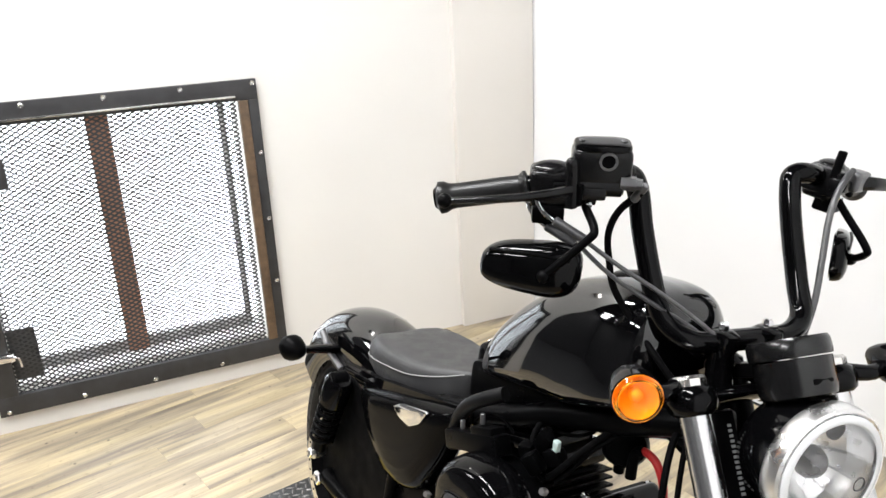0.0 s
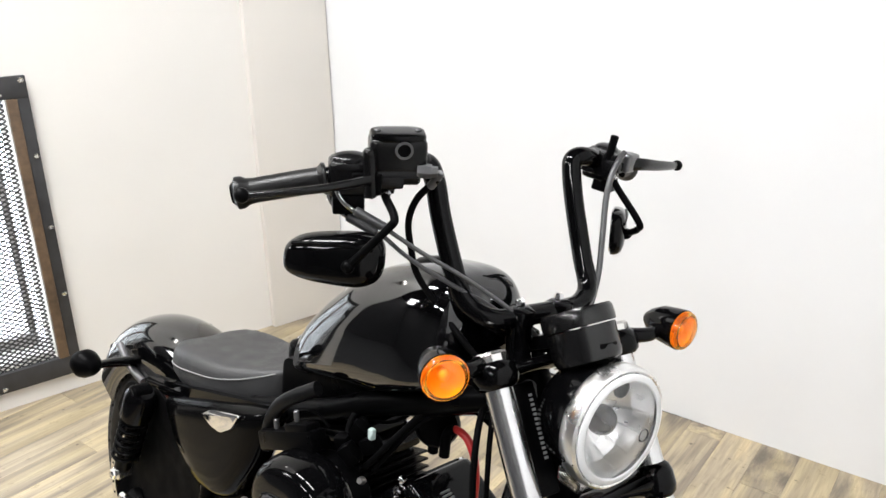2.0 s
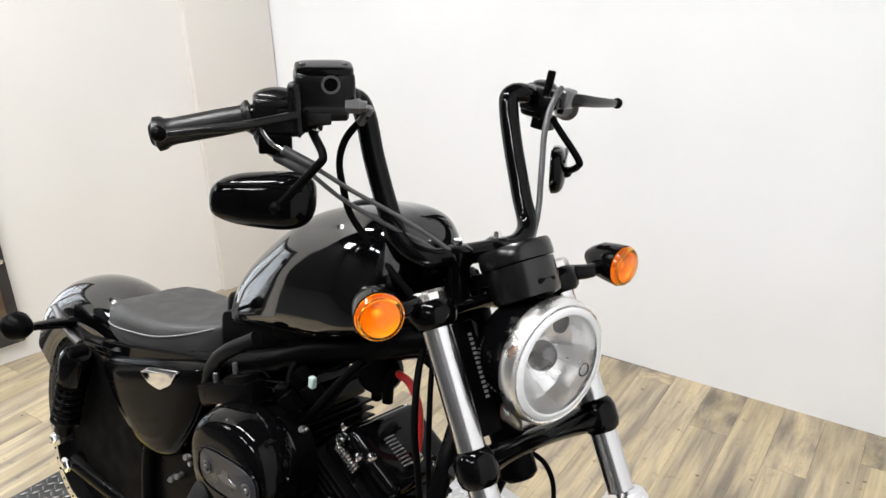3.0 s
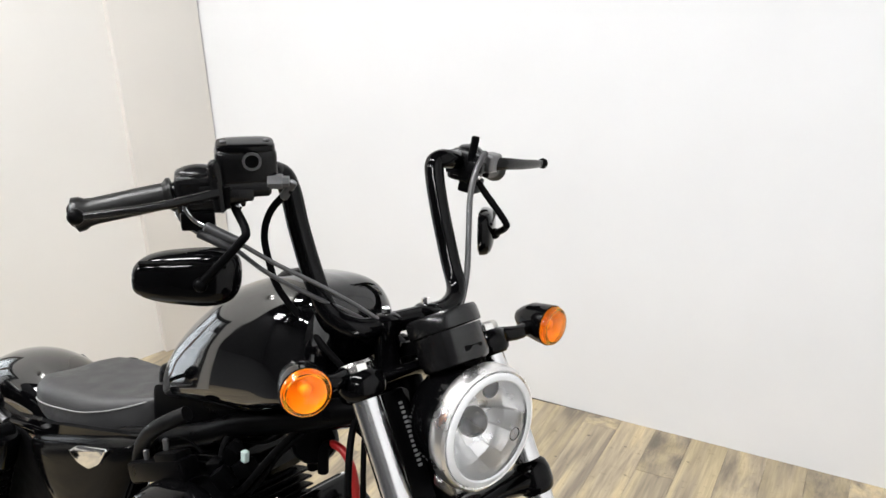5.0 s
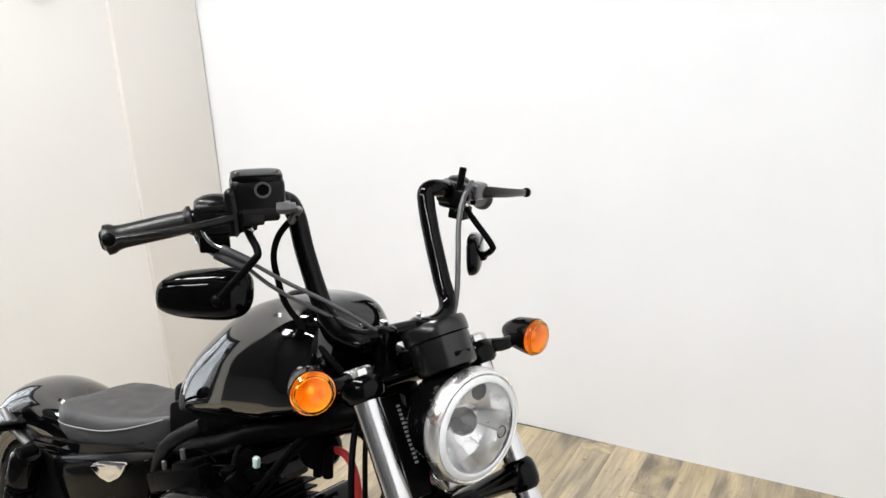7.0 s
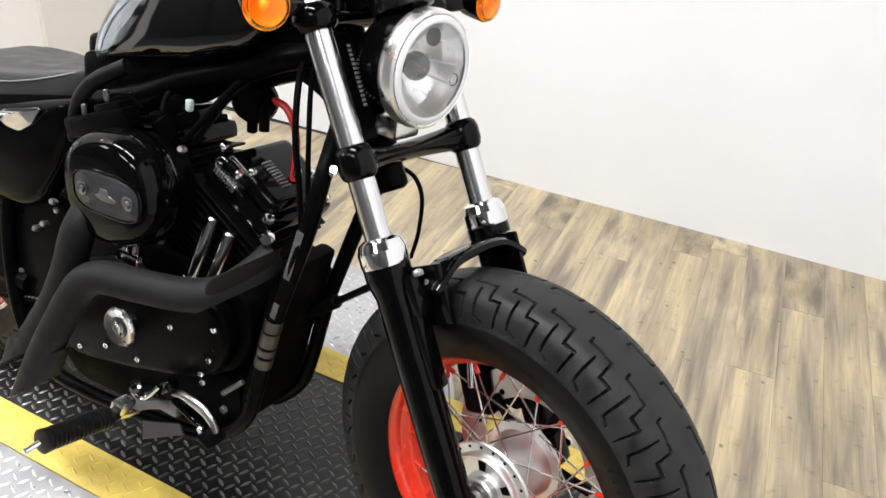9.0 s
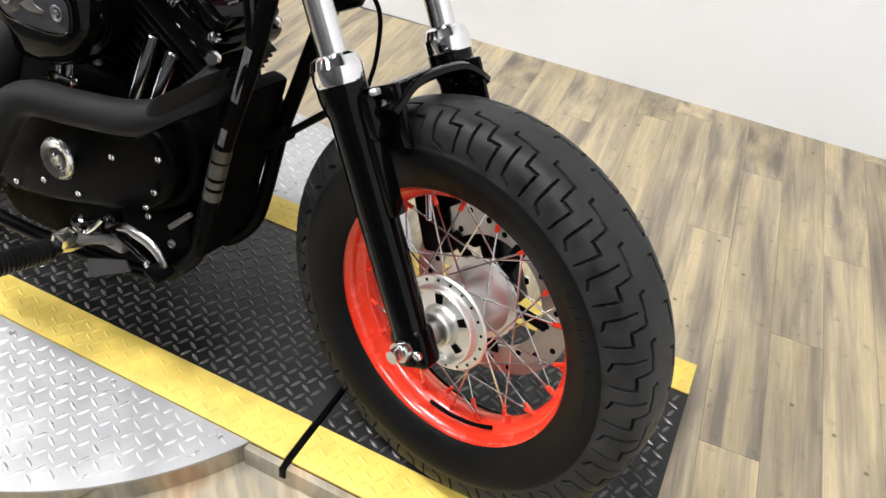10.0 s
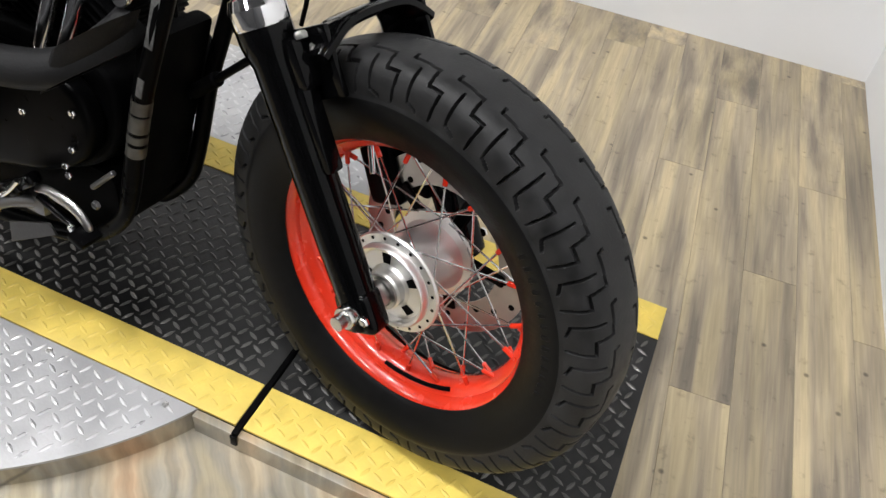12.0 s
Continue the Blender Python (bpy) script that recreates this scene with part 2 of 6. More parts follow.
def stone_material():
    m = bpy.data.materials.new("stone_look_sheet")
    m.use_nodes = True
    nt = m.node_tree
    N, L = nt.nodes, nt.links
    b = N["Principled BSDF"]
    tc = N.new("ShaderNodeTexCoord")
    turn = N.new("ShaderNodeMapping")
    turn.inputs["Rotation"].default_value = (0, 0, radians(-38))
    L.new(tc.outputs["Object"], turn.inputs["Vector"])
    warp = N.new("ShaderNodeTexNoise")
    warp.inputs["Scale"].default_value, warp.inputs["Detail"].default_value = 5.0, 5
    L.new(turn.outputs[0], warp.inputs["Vector"])
    bent = N.new("ShaderNodeVectorMath")
    bent.operation, bent.inputs[1].default_value = "MULTIPLY_ADD", (0.07, 0.07, 0.0)
    L.new(warp.outputs["Color"], bent.inputs[0])
    L.new(turn.outputs[0], bent.inputs[2])
    def noise(vec, scale, detail, stretch):
        st = N.new("ShaderNodeVectorMath")
        st.operation, st.inputs[1].default_value = "MULTIPLY", stretch
        L.new(vec, st.inputs[0])
        no = N.new("ShaderNodeTexNoise")
        no.inputs["Scale"].default_value, no.inputs["Detail"].default_value = scale, detail
        L.new(st.outputs[0], no.inputs["Vector"])
        return no.outputs["Fac"]
    big = noise(bent.outputs[0], 3.4, 6, (1.9, 0.8, 1))
    streak = noise(bent.outputs[0], 5.0, 8, (9.0, 0.7, 1))
    ramp = N.new("ShaderNodeValToRGB")
    cr = ramp.color_ramp
    cr.elements[0].position, cr.elements[0].color = 0.33, (0.23, 0.205, 0.165, 1)
    cr.elements[1].position, cr.elements[1].color = 0.66, (0.38, 0.255, 0.155, 1)
    for pos, col in ((0.42, (0.37, 0.315, 0.215, 1)), (0.50, (0.30, 0.275, 0.225, 1)), (0.57, (0.42, 0.345, 0.24, 1))):
        e = cr.elements.new(pos)
        e.color = col
    L.new(big, ramp.inputs[0])
    mr = N.new("ShaderNodeMapRange")
    mr.inputs["From Min"].default_value, mr.inputs["From Max"].default_value = 0.3, 0.7
    mr.inputs["To Min"].default_value, mr.inputs["To Max"].default_value = 0.55, 1.30
    L.new(streak, mr.inputs["Value"])
    vor = N.new("ShaderNodeTexVoronoi")
    vor.feature = "DISTANCE_TO_EDGE"
    vor.inputs["Scale"].default_value = 1.5
    L.new(bent.outputs[0], vor.inputs["Vector"])
    crack = N.new("ShaderNodeMapRange")
    crack.inputs["From Min"].default_value, crack.inputs["From Max"].default_value = 0.001, 0.008
    crack.inputs["To Min"].default_value = 0.45
    L.new(vor.outputs["Distance"], crack.inputs["Value"])
    mul = N.new("ShaderNodeMath")
    mul.operation = "MULTIPLY"
    L.new(mr.outputs[0], mul.inputs[0])
    L.new(crack.outputs[0], mul.inputs[1])
    sc = N.new("ShaderNodeVectorMath")
    sc.operation = "SCALE"
    L.new(ramp.outputs[0], sc.inputs[0])
    L.new(mul.outputs[0], sc.inputs["Scale"])
    L.new(sc.outputs[0], b.inputs["Base Color"])
    b.inputs["Roughness"].default_value = 0.36
    bp = N.new("ShaderNodeBump")
    bp.inputs["Strength"].default_value, bp.inputs["Distance"].default_value = 0.25, 0.001
    L.new(streak, bp.inputs["Height"])
    L.new(bp.outputs[0], b.inputs["Normal"])
    return m


STONE = stone_material()
PLANK = plank_material()


# ---------------------------------------------------------------- mesh helpers
def V(*a):
    return Vector(a)


def part(name, bm, material, parent, label="", m=None, sharp=38):
    """Links a bmesh as one mesh object under a thing or a part."""
    me = bpy.data.meshes.new(name)
    bmesh.ops.recalc_face_normals(bm, faces=bm.faces)
    bm.to_mesh(me)
    bm.free()
    for p in me.polygons:
        p.use_smooth = True
    me.set_sharp_from_angle(angle=radians(sharp))
    me.materials.append(material)
    ob = new(name, me)
    ob.parent = parent
    if m is not None:
        ob.matrix_local = m
    if label:
        ob["label"] = label
    return ob


def thing(name, label, category, m=None, group="", kind=""):
    ob = new(name)
    if m is not None:
        ob.matrix_world = m
    return tagged(ob, label, category, group, kind)


def solid(name, bm, material, label, category, m=None, group="", kind="", sharp=38):
    return tagged(part(name, bm, material, None, "", m, sharp), label, category, group, kind)


def join(*bms):
    out = bmesh.new()
    for b in bms:
        me = bpy.data.meshes.new("tmp")
        b.to_mesh(me)
        b.free()
        out.from_mesh(me)
        bpy.data.meshes.remove(me)
    return out


def moved(bm, m):
    bmesh.ops.transform(bm, matrix=m, verts=bm.verts)
    return bm


def box(c, s, bevel=0.0, seg=2, m=None):
    bm = bmesh.new()
    bmesh.ops.create_cube(bm, size=1.0)
    bmesh.ops.scale(bm, vec=s, verts=bm.verts)
    if bevel:
        bmesh.ops.bevel(bm, geom=bm.edges[:], offset=bevel, segments=seg, profile=0.6, affect="EDGES")
    if m is not None:
        bmesh.ops.transform(bm, matrix=m, verts=bm.verts)
    bmesh.ops.translate(bm, vec=c, verts=bm.verts)
    return bm


def frame_to(axis):
    return Vector(axis).normalized().to_track_quat("Z", "Y").to_matrix().to_4x4()


def lathe(profile, origin=(0, 0, 0), axis=(0, 0, 1), n=32, closed=False, caps=True):
    """Turns (radius, height) points round an axis."""
    bm = bmesh.new()
    m = Matrix.Translation(origin) @ frame_to(axis)
    rings = []
    for r, h in profile:
        if r < 1e-6:
            rings.append([bm.verts.new(m @ V(0, 0, h))])
        else:
            rings.append([bm.verts.new(m @ V(r * math.cos(2 * math.pi * k / n), r * math.sin(2 * math.pi * k / n), h)) for k in range(n)])
    pairs = list(zip(rings, rings[1:])) + ([(rings[-1], rings[0])] if closed else [])
    for a, b in pairs:
        for k in range(n):
            j = (k + 1) % n
            if len(a) == 1 and len(b) > 1:
                bm.faces.new((a[0], b[k], b[j]))
            elif len(b) == 1 and len(a) > 1:
                bm.faces.new((a[k], b[0], a[j]))
            elif len(a) > 1:
                bm.faces.new((a[k], b[k], b[j], a[j]))
    if not closed and caps:
        for ring in (rings[0], rings[-1]):
            if len(ring) > 1:
                bm.faces.new(ring)
    return bm


def rod(a, b, r, n=12, r2=None):
    a, b = Vector(a), Vector(b)
    d = (b - a).length
    e = min(r * 0.25, d * 0.2)
    r2 = r if r2 is None else r2
    return lathe([(r - e, 0), (r, e), (r2, d - e), (r2 - e, d)], a, b - a, n)


def smooth_path(pts, sub=6):
    pts = [Vector(p) for p in pts]
    if len(pts) == 2:
        return pts
    ext = [2 * pts[0] - pts[1]] + pts + [2 * pts[-1] - pts[-2]]
    out = []
    for i in range(1, len(ext) - 2):
        p0, p1, p2, p3 = ext[i - 1:i + 3]
        for k in range(sub):
            t = k / sub
            out.append(0.5 * (2 * p1 + (p2 - p0) * t + (2 * p0 - 5 * p1 + 4 * p2 - p3) * t * t + (3 * p1 - p0 - 3 * p2 + p3) * t ** 3))
    return out + [pts[-1]]


def tube(pts, r, n=10, sub=6, r_end=None):
    path = smooth_path(pts, sub)
    bm = bmesh.new()
    up = None
    rings = []
    for i, p in enumerate(path):
        d = (path[min(i + 1, len(path) - 1)] - path[max(i - 1, 0)]).normalized()
        if up is None:
            up = d.orthogonal().normalized()
        up = (up - d * up.dot(d)).normalized()
        side = d.cross(up)
        rad = r if r_end is None else r + (r_end - r) * i / (len(path) - 1)
        rings.append([bm.verts.new(p + (up * math.cos(2 * math.pi * k / n) + side * math.sin(2 * math.pi * k / n)) * rad) for k in range(n)])
    for a, b in zip(rings, rings[1:]):
        for k in range(n):
            bm.faces.new((a[k], a[(k + 1) % n], b[(k + 1) % n], b[k]))
    bm.faces.new(rings[0])
    bm.faces.new(rings[-1])
    return bm


def loft(sections, caps=True):
    bm = bmesh.new()
    rings = [[bm.verts.new(p) for p in s] for s in sections]
    n = len(rings[0])
    for a, b in zip(rings, rings[1:]):
        for k in range(n):
            bm.faces.new((a[k], a[(k + 1) % n], b[(k + 1) % n], b[k]))
    if caps:
        bm.faces.new(rings[0])
        bm.faces.new(rings[-1])
    return bm


def slab(outline, y0, y1, bevel=0.0, seg=2):
    """An outline of (x, z) points with thickness in y."""
    bm = bmesh.new()
    f = bm.faces.new([bm.verts.new((x, y0, z)) for x, z in outline])
    g = bmesh.ops.extrude_face_region(bm, geom=[f])
    bmesh.ops.translate(bm, vec=(0, y1 - y0, 0), verts=[v for v in g["geom"] if isinstance(v, bmesh.types.BMVert)])
    bmesh.ops.recalc_face_normals(bm, faces=bm.faces)
    if bevel:
        es = [e for e in bm.edges if len(e.link_faces) == 2 and e.calc_face_angle(0) > 0.6]
        bmesh.ops.bevel(bm, geom=es, offset=bevel, segments=seg, profile=0.6, affect="EDGES")
    return bm


def rounded(outline, r, k=4):
    """Rounds the corners of a 2-D outline."""
    out = []
    n = len(outline)
    for i in range(n):
        p, q, s = (Vector(outline[(i + d) % n]) for d in (-1, 0, 1))
        a, b = (p - q), (s - q)
        ra = min(r, a.length * 0.45, b.length * 0.45)
        u0, u1 = q + a.normalized() * ra, q + b.normalized() * ra
        for j in range(k + 1):
            t = j / k
            out.append(tuple((1 - t) ** 2 * u0 + 2 * t * (1 - t) * q + t * t * u1))
    return out


def stadium(hw, hh, n=8, p=2.6):
    return [(hw * math.copysign(abs(math.cos(a)) ** (2 / p), math.cos(a)), hh * math.copysign(abs(math.sin(a)) ** (2 / p), math.sin(a)))
            for a in (2 * math.pi * k / (4 * n) for k in range(4 * n))]


def dome(outline, steps, m):
    """A pillow: the outline scaled by s at height h for each (s, h), closed at both ends."""
    return moved(loft([[V(x * s, y * s, h) for x, y in outline] for s, h in steps]), m)


def ball(c, r, n=16, squash=(1, 1, 1)):
    bm = bmesh.new()
    bmesh.ops.create_uvsphere(bm, u_segments=n, v_segments=n // 2 + 2, radius=r)
    bmesh.ops.scale(bm, vec=squash, verts=bm.verts)
    bmesh.ops.translate(bm, vec=c, verts=bm.verts)
    return bm


def bolt_head(c, axis, r=0.008, h=0.006):
    return lathe([(0, h * 1.1), (r * 0.45, h * 1.1), (r * 0.5, h * 0.75), (r * 0.8, h), (r, h * 0.7), (r, 0)], c, axis, 6)


# ---------------------------------------------------------------- the room
FLOOR = -0.052
THICK = 0.15
# corners of the room, seen from above, anticlockwise from the corner of the end wall and the long wall
C_NE, C_SE = V(0.752, 1.722), V(1.18, -4.60)


def wall_prism(name, a, b, z0, z1, material, label, holes=()):
    """A wall whose inner face runs from a to b (room on its left), with openings (s0, s1, z0, z1) cut through."""
    a, b = Vector(a), Vector(b)
    d = (b - a).normalized()
    nrm = V(d.y, -d.x)
    length = (b - a).length
    ss = sorted({-THICK, length + THICK, *(h[0] for h in holes), *(h[1] for h in holes)})
    zs = sorted({z0, z1, *(h[2] for h in holes), *(h[3] for h in holes)})
    bm = bmesh.new()
    grid = {}

    def vert(s, z, o):
        key = (s, z, o)
        if key not in grid:
            p = a + d * s + nrm * (THICK if o else 0)
            grid[key] = bm.verts.new((p.x, p.y, z))
        return grid[key]

    solid_cell = {}
    for i in range(len(ss) - 1):
        for j in range(len(zs) - 1):
            cs, cz = (ss[i] + ss[i + 1]) / 2, (zs[j] + zs[j + 1]) / 2
            solid_cell[i, j] = not any(h[0] < cs < h[1] and h[2] < cz < h[3] for h in holes)
    for (i, j), on in solid_cell.items():
        if not on:
            continue
        s0, s1, q0, q1 = ss[i], ss[i + 1], zs[j], zs[j + 1]
        for o in (0, 1):
            bm.faces.new([vert(s0, q0, o), vert(s1, q0, o), vert(s1, q1, o), vert(s0, q1, o)])
        for di, dj, e in ((-1, 0, ((s0, q0), (s0, q1))), (1, 0, ((s1, q0), (s1, q1))), (0, -1, ((s0, q0), (s1, q0))), (0, 1, ((s0, q1), (s1, q1)))):
            if not solid_cell.get((i + di, j + dj), False):
                (sa, za), (sb, zb) = e
                bm.faces.new([vert(sa, za, 0), vert(sb, zb, 0), vert(sb, zb, 1), vert(sa, za, 1)])
    return solid(name, bm, material, label, "wall", kind="structure", sharp=20)


# the wall with the grilled window: s runs along it
W_ORG, W_DIR = V(-2.66, 0.0), V(0.1772, 0.9842)
C_NW = W_ORG + W_DIR * 1.60
W_NRM = V(0.9842, -0.1772)
WIN = (-0.50, 0.385, 0.10, 1.035)  # clear opening: s0, s1, z0, z1


W_M = Matrix.Translation((W_ORG.x, W_ORG.y, 0)) @ pose(0, 0, 0, 0, 0, math.degrees(math.atan2(W_DIR.y, W_DIR.x)))
# in W_M's own frame: x along the wall, -y into the room, z up

C_MID = W_ORG + W_DIR * (-0.62)
wall_prism("wall_west", C_NW, C_MID, FLOOR, CEIL, WALL_BEIGE, "cream painted wall with a grilled window",
           holes=[(1.60 - WIN[1], 1.60 - WIN[0], WIN[2], WIN[3])])
C_IN, C_OUT, C_FAR = V(-3.08, -0.775), V(-6.90, -0.775), V(-6.90, -4.60)
wall_prism("wall_alcove", C_IN, C_OUT, FLOOR, CEIL, WALL_DARK, "unseen dark wall of the showroom")
wall_prism("wall_far_west", C_OUT, C_FAR, FLOOR, CEIL, WALL_DARK, "dark painted far wall of the showroom")
wall_prism("wall_north", C_NE, C_NW, FLOOR, CEIL, WALL, "plain white painted wall")
E_MID = C_NE + (C_SE - C_NE) * 0.40
wall_prism("wall_east", E_MID, C_NE, FLOOR, CEIL, WALL, "white painted end wall")
# unseen stretch, made dark to cut side light and reflections on the bike
wall_prism("wall_southeast", C_SE, E_MID + (C_SE - C_NE).normalized() * 0.302, FLOOR, CEIL, WALL_DARK, "unseen dark wall of the showroom")
wall_prism("wall_south", C_FAR, C_SE, FLOOR, CEIL, WALL_DARK, "dark painted wall at the back of the showroom")
# shallow boxed-out pier in the corner
bm = box((1.42, -0.012, (FLOOR + CEIL) / 2), (0.36, 0.03, CEIL - FLOOR), 0.003)
solid("trim", bm, PIER, "cream boxed-out pier in the wall corner", "pier", W_M, kind="structure")

bm = box((-2.85, -1.4, CEIL + 0.06), (8.6, 7.0, 0.12))
solid("ceiling", bm, CEILING, "plain dark ceiling", "ceiling", kind="structure")


def ceiling_fittings():
    for fx, fy in FITTINGS:
        f = thing("ceiling_light", "white fluorescent batten on the ceiling", "ceiling light", pose(fx, fy, CEIL - 0.002), group="ceiling lights")
        part("housing", box((0, 0, -0.03), (1.25, 0.26, 0.06), 0.006), WHITE_PLASTIC, f)
        for dy in (-0.06, 0.06):
            part("tube", rod((-0.58, dy, -0.078), (0.58, dy, -0.078), 0.013, 12), TUBE, f)


ceiling_fittings()


def grille_window():
    s0, s1, z0, z1 = WIN
    w = thing("window_1", "low window behind an expanded-metal security grille", "window", W_M, kind="structure")
    o0, o1, q0, q1 = -0.575, 0.457, 0.022, 1.105  # outer edges of the angle-iron frame
    b = 0.072
    fy = -0.012
    part("window_frame", join(box(((o0 + o1) / 2, fy, q1 - b / 2), (o1 - o0, 0.022, b), 0.002), box(((o0 + o1) / 2, fy, q0 + b / 2), (o1 - o0, 0.022, b), 0.002),
                              box((o0 + b / 2, fy, (q0 + q1) / 2), (b, 0.0216, q1 - q0 - 2 * b), 0.002), box((o1 - 0.018, fy, (q0 + q1) / 2), (0.036, 0.0216, q1 - q0 - 2 * b), 0.002)),
         FRAME, w, "black angle-iron frame")
    part("wood_strip", box((o1 - 0.054, fy - 0.003, (q0 + q1) / 2), (0.034, 0.026, q1 - q0 - 2 * b), 0.003), OAK, w, "brown worn wooden strip")
    part("bead", box(((o0 + o1) / 2 - 0.03, fy - 0.014, q1 - b * 0.78), (o1 - o0 - 0.1, 0.006, 0.008), 0.001), ALU, w, "thin bright metal bead")
    for s in [o1 - 0.016 - 0.2465 * k for k in range(5)]:
        part("bolt", bolt_head((s, fy - 0.011, q1 - 0.014), (0, -1, 0), 0.0095, 0.006), ALU, w)
        part("bolt", bolt_head((s, fy - 0.011, q0 + 0.016), (0, -1, 0), 0.0095, 0.006), ALU, w)
    for k in range(1, 4):
        part("bolt", bolt_head((o1 - 0.014, fy - 0.011, q1 - 0.014 - 0.2515 * k), (0, -1, 0), 0.0095, 0.006), ALU, w)
    # expanded metal: rows of diamond strands
    bm = bmesh.new()
    dx, dz, t = 0.0145, 0.0083, 0.0034
    x0, x1, a0, a1 = o0 + b - 0.002, o1 - 0.068, q0 + b - 0.002, q1 - b + 0.002
    nx, nz = int((x1 - x0) / dx), int((a1 - a0) / dz)
    for j in range(nz):
        for i in range(nx):
            up = (i + j) % 2 == 0
            xa, xb = x0 + i * dx, x0 + (i + 1) * dx
            za, zb = a0 + (j if up else j + 1) * dz, a0 + (j + 1 if up else j) * dz
            v = [bm.verts.new(p) for p in ((xa, -0.004, za - t), (xb, -0.006, zb - t), (xb, -0.006, zb + t), (xa, -0.004, za + t))]
            bm.faces.new(v)
    tagged(part("mesh_grille", bm, MESHM, w, "grey expanded-metal mesh"), kind="stuff")
    # reveal, timber mullion, sill and the bright outdoors
    part("mullion", box((-0.085, 0.12, (z0 + z1) / 2), (0.075, 0.05, z1 - z0 - 0.004), 0.003), TIMBER, w, "reddish brown timber mullion")
    part("sill", box(((s0 + s1) / 2, 0.10, z0 + 0.008), (s1 - s0 - 0.004, 0.17, 0.016), 0.003), WALL, w, "white painted sill")
    part("bottom_rail", box(((s0 + s1) / 2 - 0.012, 0.135, z0 + 0.036), (s1 - s0 - 0.03, 0.035, 0.04), 0.004), SILL, w, "weathered grey bottom rail")
    part("jamb", box((s1 - 0.040, 0.135, (z0 + z1) / 2 + 0.03), (0.022, 0.035, z1 - z0 - 0.07), 0.002), SILL, w)
    part("lock_plate", box((-0.462, 0.006, 0.235), (0.10, 0.008, 0.19), 0.003), FRAME, w, "dark steel lock plate")
    part("hasp", join(box((-0.51, -0.03, 0.245), (0.05, 0.012, 0.03), 0.003), tube([(-0.53, -0.034, 0.25), (-0.50, -0.045, 0.25), (-0.475, -0.045, 0.245), (-0.47, -0.04, 0.21)], 0.004, 8)), CHROME, w)
    part("hinge_plate", box((-0.45, -0.010, 0.875), (0.13, 0.010, 0.10), 0.003), FRAME, w)


grille_window()
bm = box((0.24, 0, 0), (1.65, 0.02, 1.7))
solid("backdrop", bm, OUTSIDE, "bright overexposed daylight outside the window", "daylight", W_M @ pose(0.0, 0.42, 0.62), kind="structure")


def motion_sensor():
    o = thing("motion_sensor", "small white plastic motion sensor on the cream wall", "sensor", W_M @ pose(0.985, -0.016, 1.615))
    part("housing", box((0, 0, 0), (0.055, 0.032, 0.092), 0.012, 3), WHITE_PLASTIC, o)
    part("lens", dome(stadium(0.016, 0.018), [(1, 0), (0.9, 0.004), (0.5, 0.006)], pose(0, -0.016, 0.012, 90)), STICKER, o)


motion_sensor()


# out-of-view fitting, invented to give the tank its small bright reflections
def emergency_light():
    o = thing("emergency_light", "invented pair of spot lamps on the cream wall, for dots mirrored in the tank", "emergency light", W_M @ pose(-0.05, -0.035, 2.03))
    part("housing", box((0, 0, 0), (0.26, 0.07, 0.12), 0.012, 3), WHITE_PLASTIC, o)
    for dx in (-0.085, 0.085):
        hd = part("lamp_head", lathe([(0.0, -0.045), (0.035, -0.04), (0.055, -0.01), (0.058, 0.0), (0.052, 0.0)], (dx, -0.085, 0.03), (0, -0.95, -0.25), 28), WHITE_PLASTIC, o)
        part("lens", lathe([(0.0, 0.004), (0.035, 0.003), (0.051, 0.0), (0.051, -0.004)], (dx, -0.085, 0.03), (0, -0.95, -0.25), 28), SPOT, hd)


emergency_light()

# ---------------------------------------------------------------- turntable and runway
RW_X0, RW_X1, RW_Y0, RW_Y1 = -1.775, 0.386, -0.126, 0.468
STRIPE = 0.085
TT_C, TT_R = V(-0.836, 0.175), 0.64
SLOT = -0.195


def lugs(inside, x0, x1, y0, y1, z, pitch=0.0215):
    """Raised bars of tread plate: short, at right angles to their neighbours."""
    bm = bmesh.new()
    nx, ny = int((x1 - x0) / pitch), int((y1 - y0) / pitch)
    L, W, Hh = 0.0125, 0.0034, 0.0017
    for i in range(nx):
        for j in range(ny):
            x, y = x0 + (i + 0.5) * pitch, y0 + (j + 0.5) * pitch
            if not inside(x, y):
                continue
            a = radians(45 if (i + j) % 2 else -45) + radians(20)
            c, s = math.cos(a), math.sin(a)

            def P(u, w, h):
                return bm.verts.new((x + u * c - w * s, y + u * s + w * c, z + h))
            b = [P(-L, 0, 0), P(-L * 0.4, -W, 0), P(L * 0.4, -W, 0), P(L, 0, 0), P(L * 0.4, W, 0), P(-L * 0.4, W, 0)]
            t0, t1 = P(-L * 0.45, 0, Hh), P(L * 0.45, 0, Hh)
            bm.faces.new((b[0], b[1], t0))
            bm.faces.new((b[1], b[2], t1, t0))
            bm.faces.new((b[2], b[3], t1))
            bm.faces.new((b[3], b[4], t1))
            bm.faces.new((b[4], b[5], t0, t1))
            bm.faces.new((b[5], b[0], t0))
    return bm


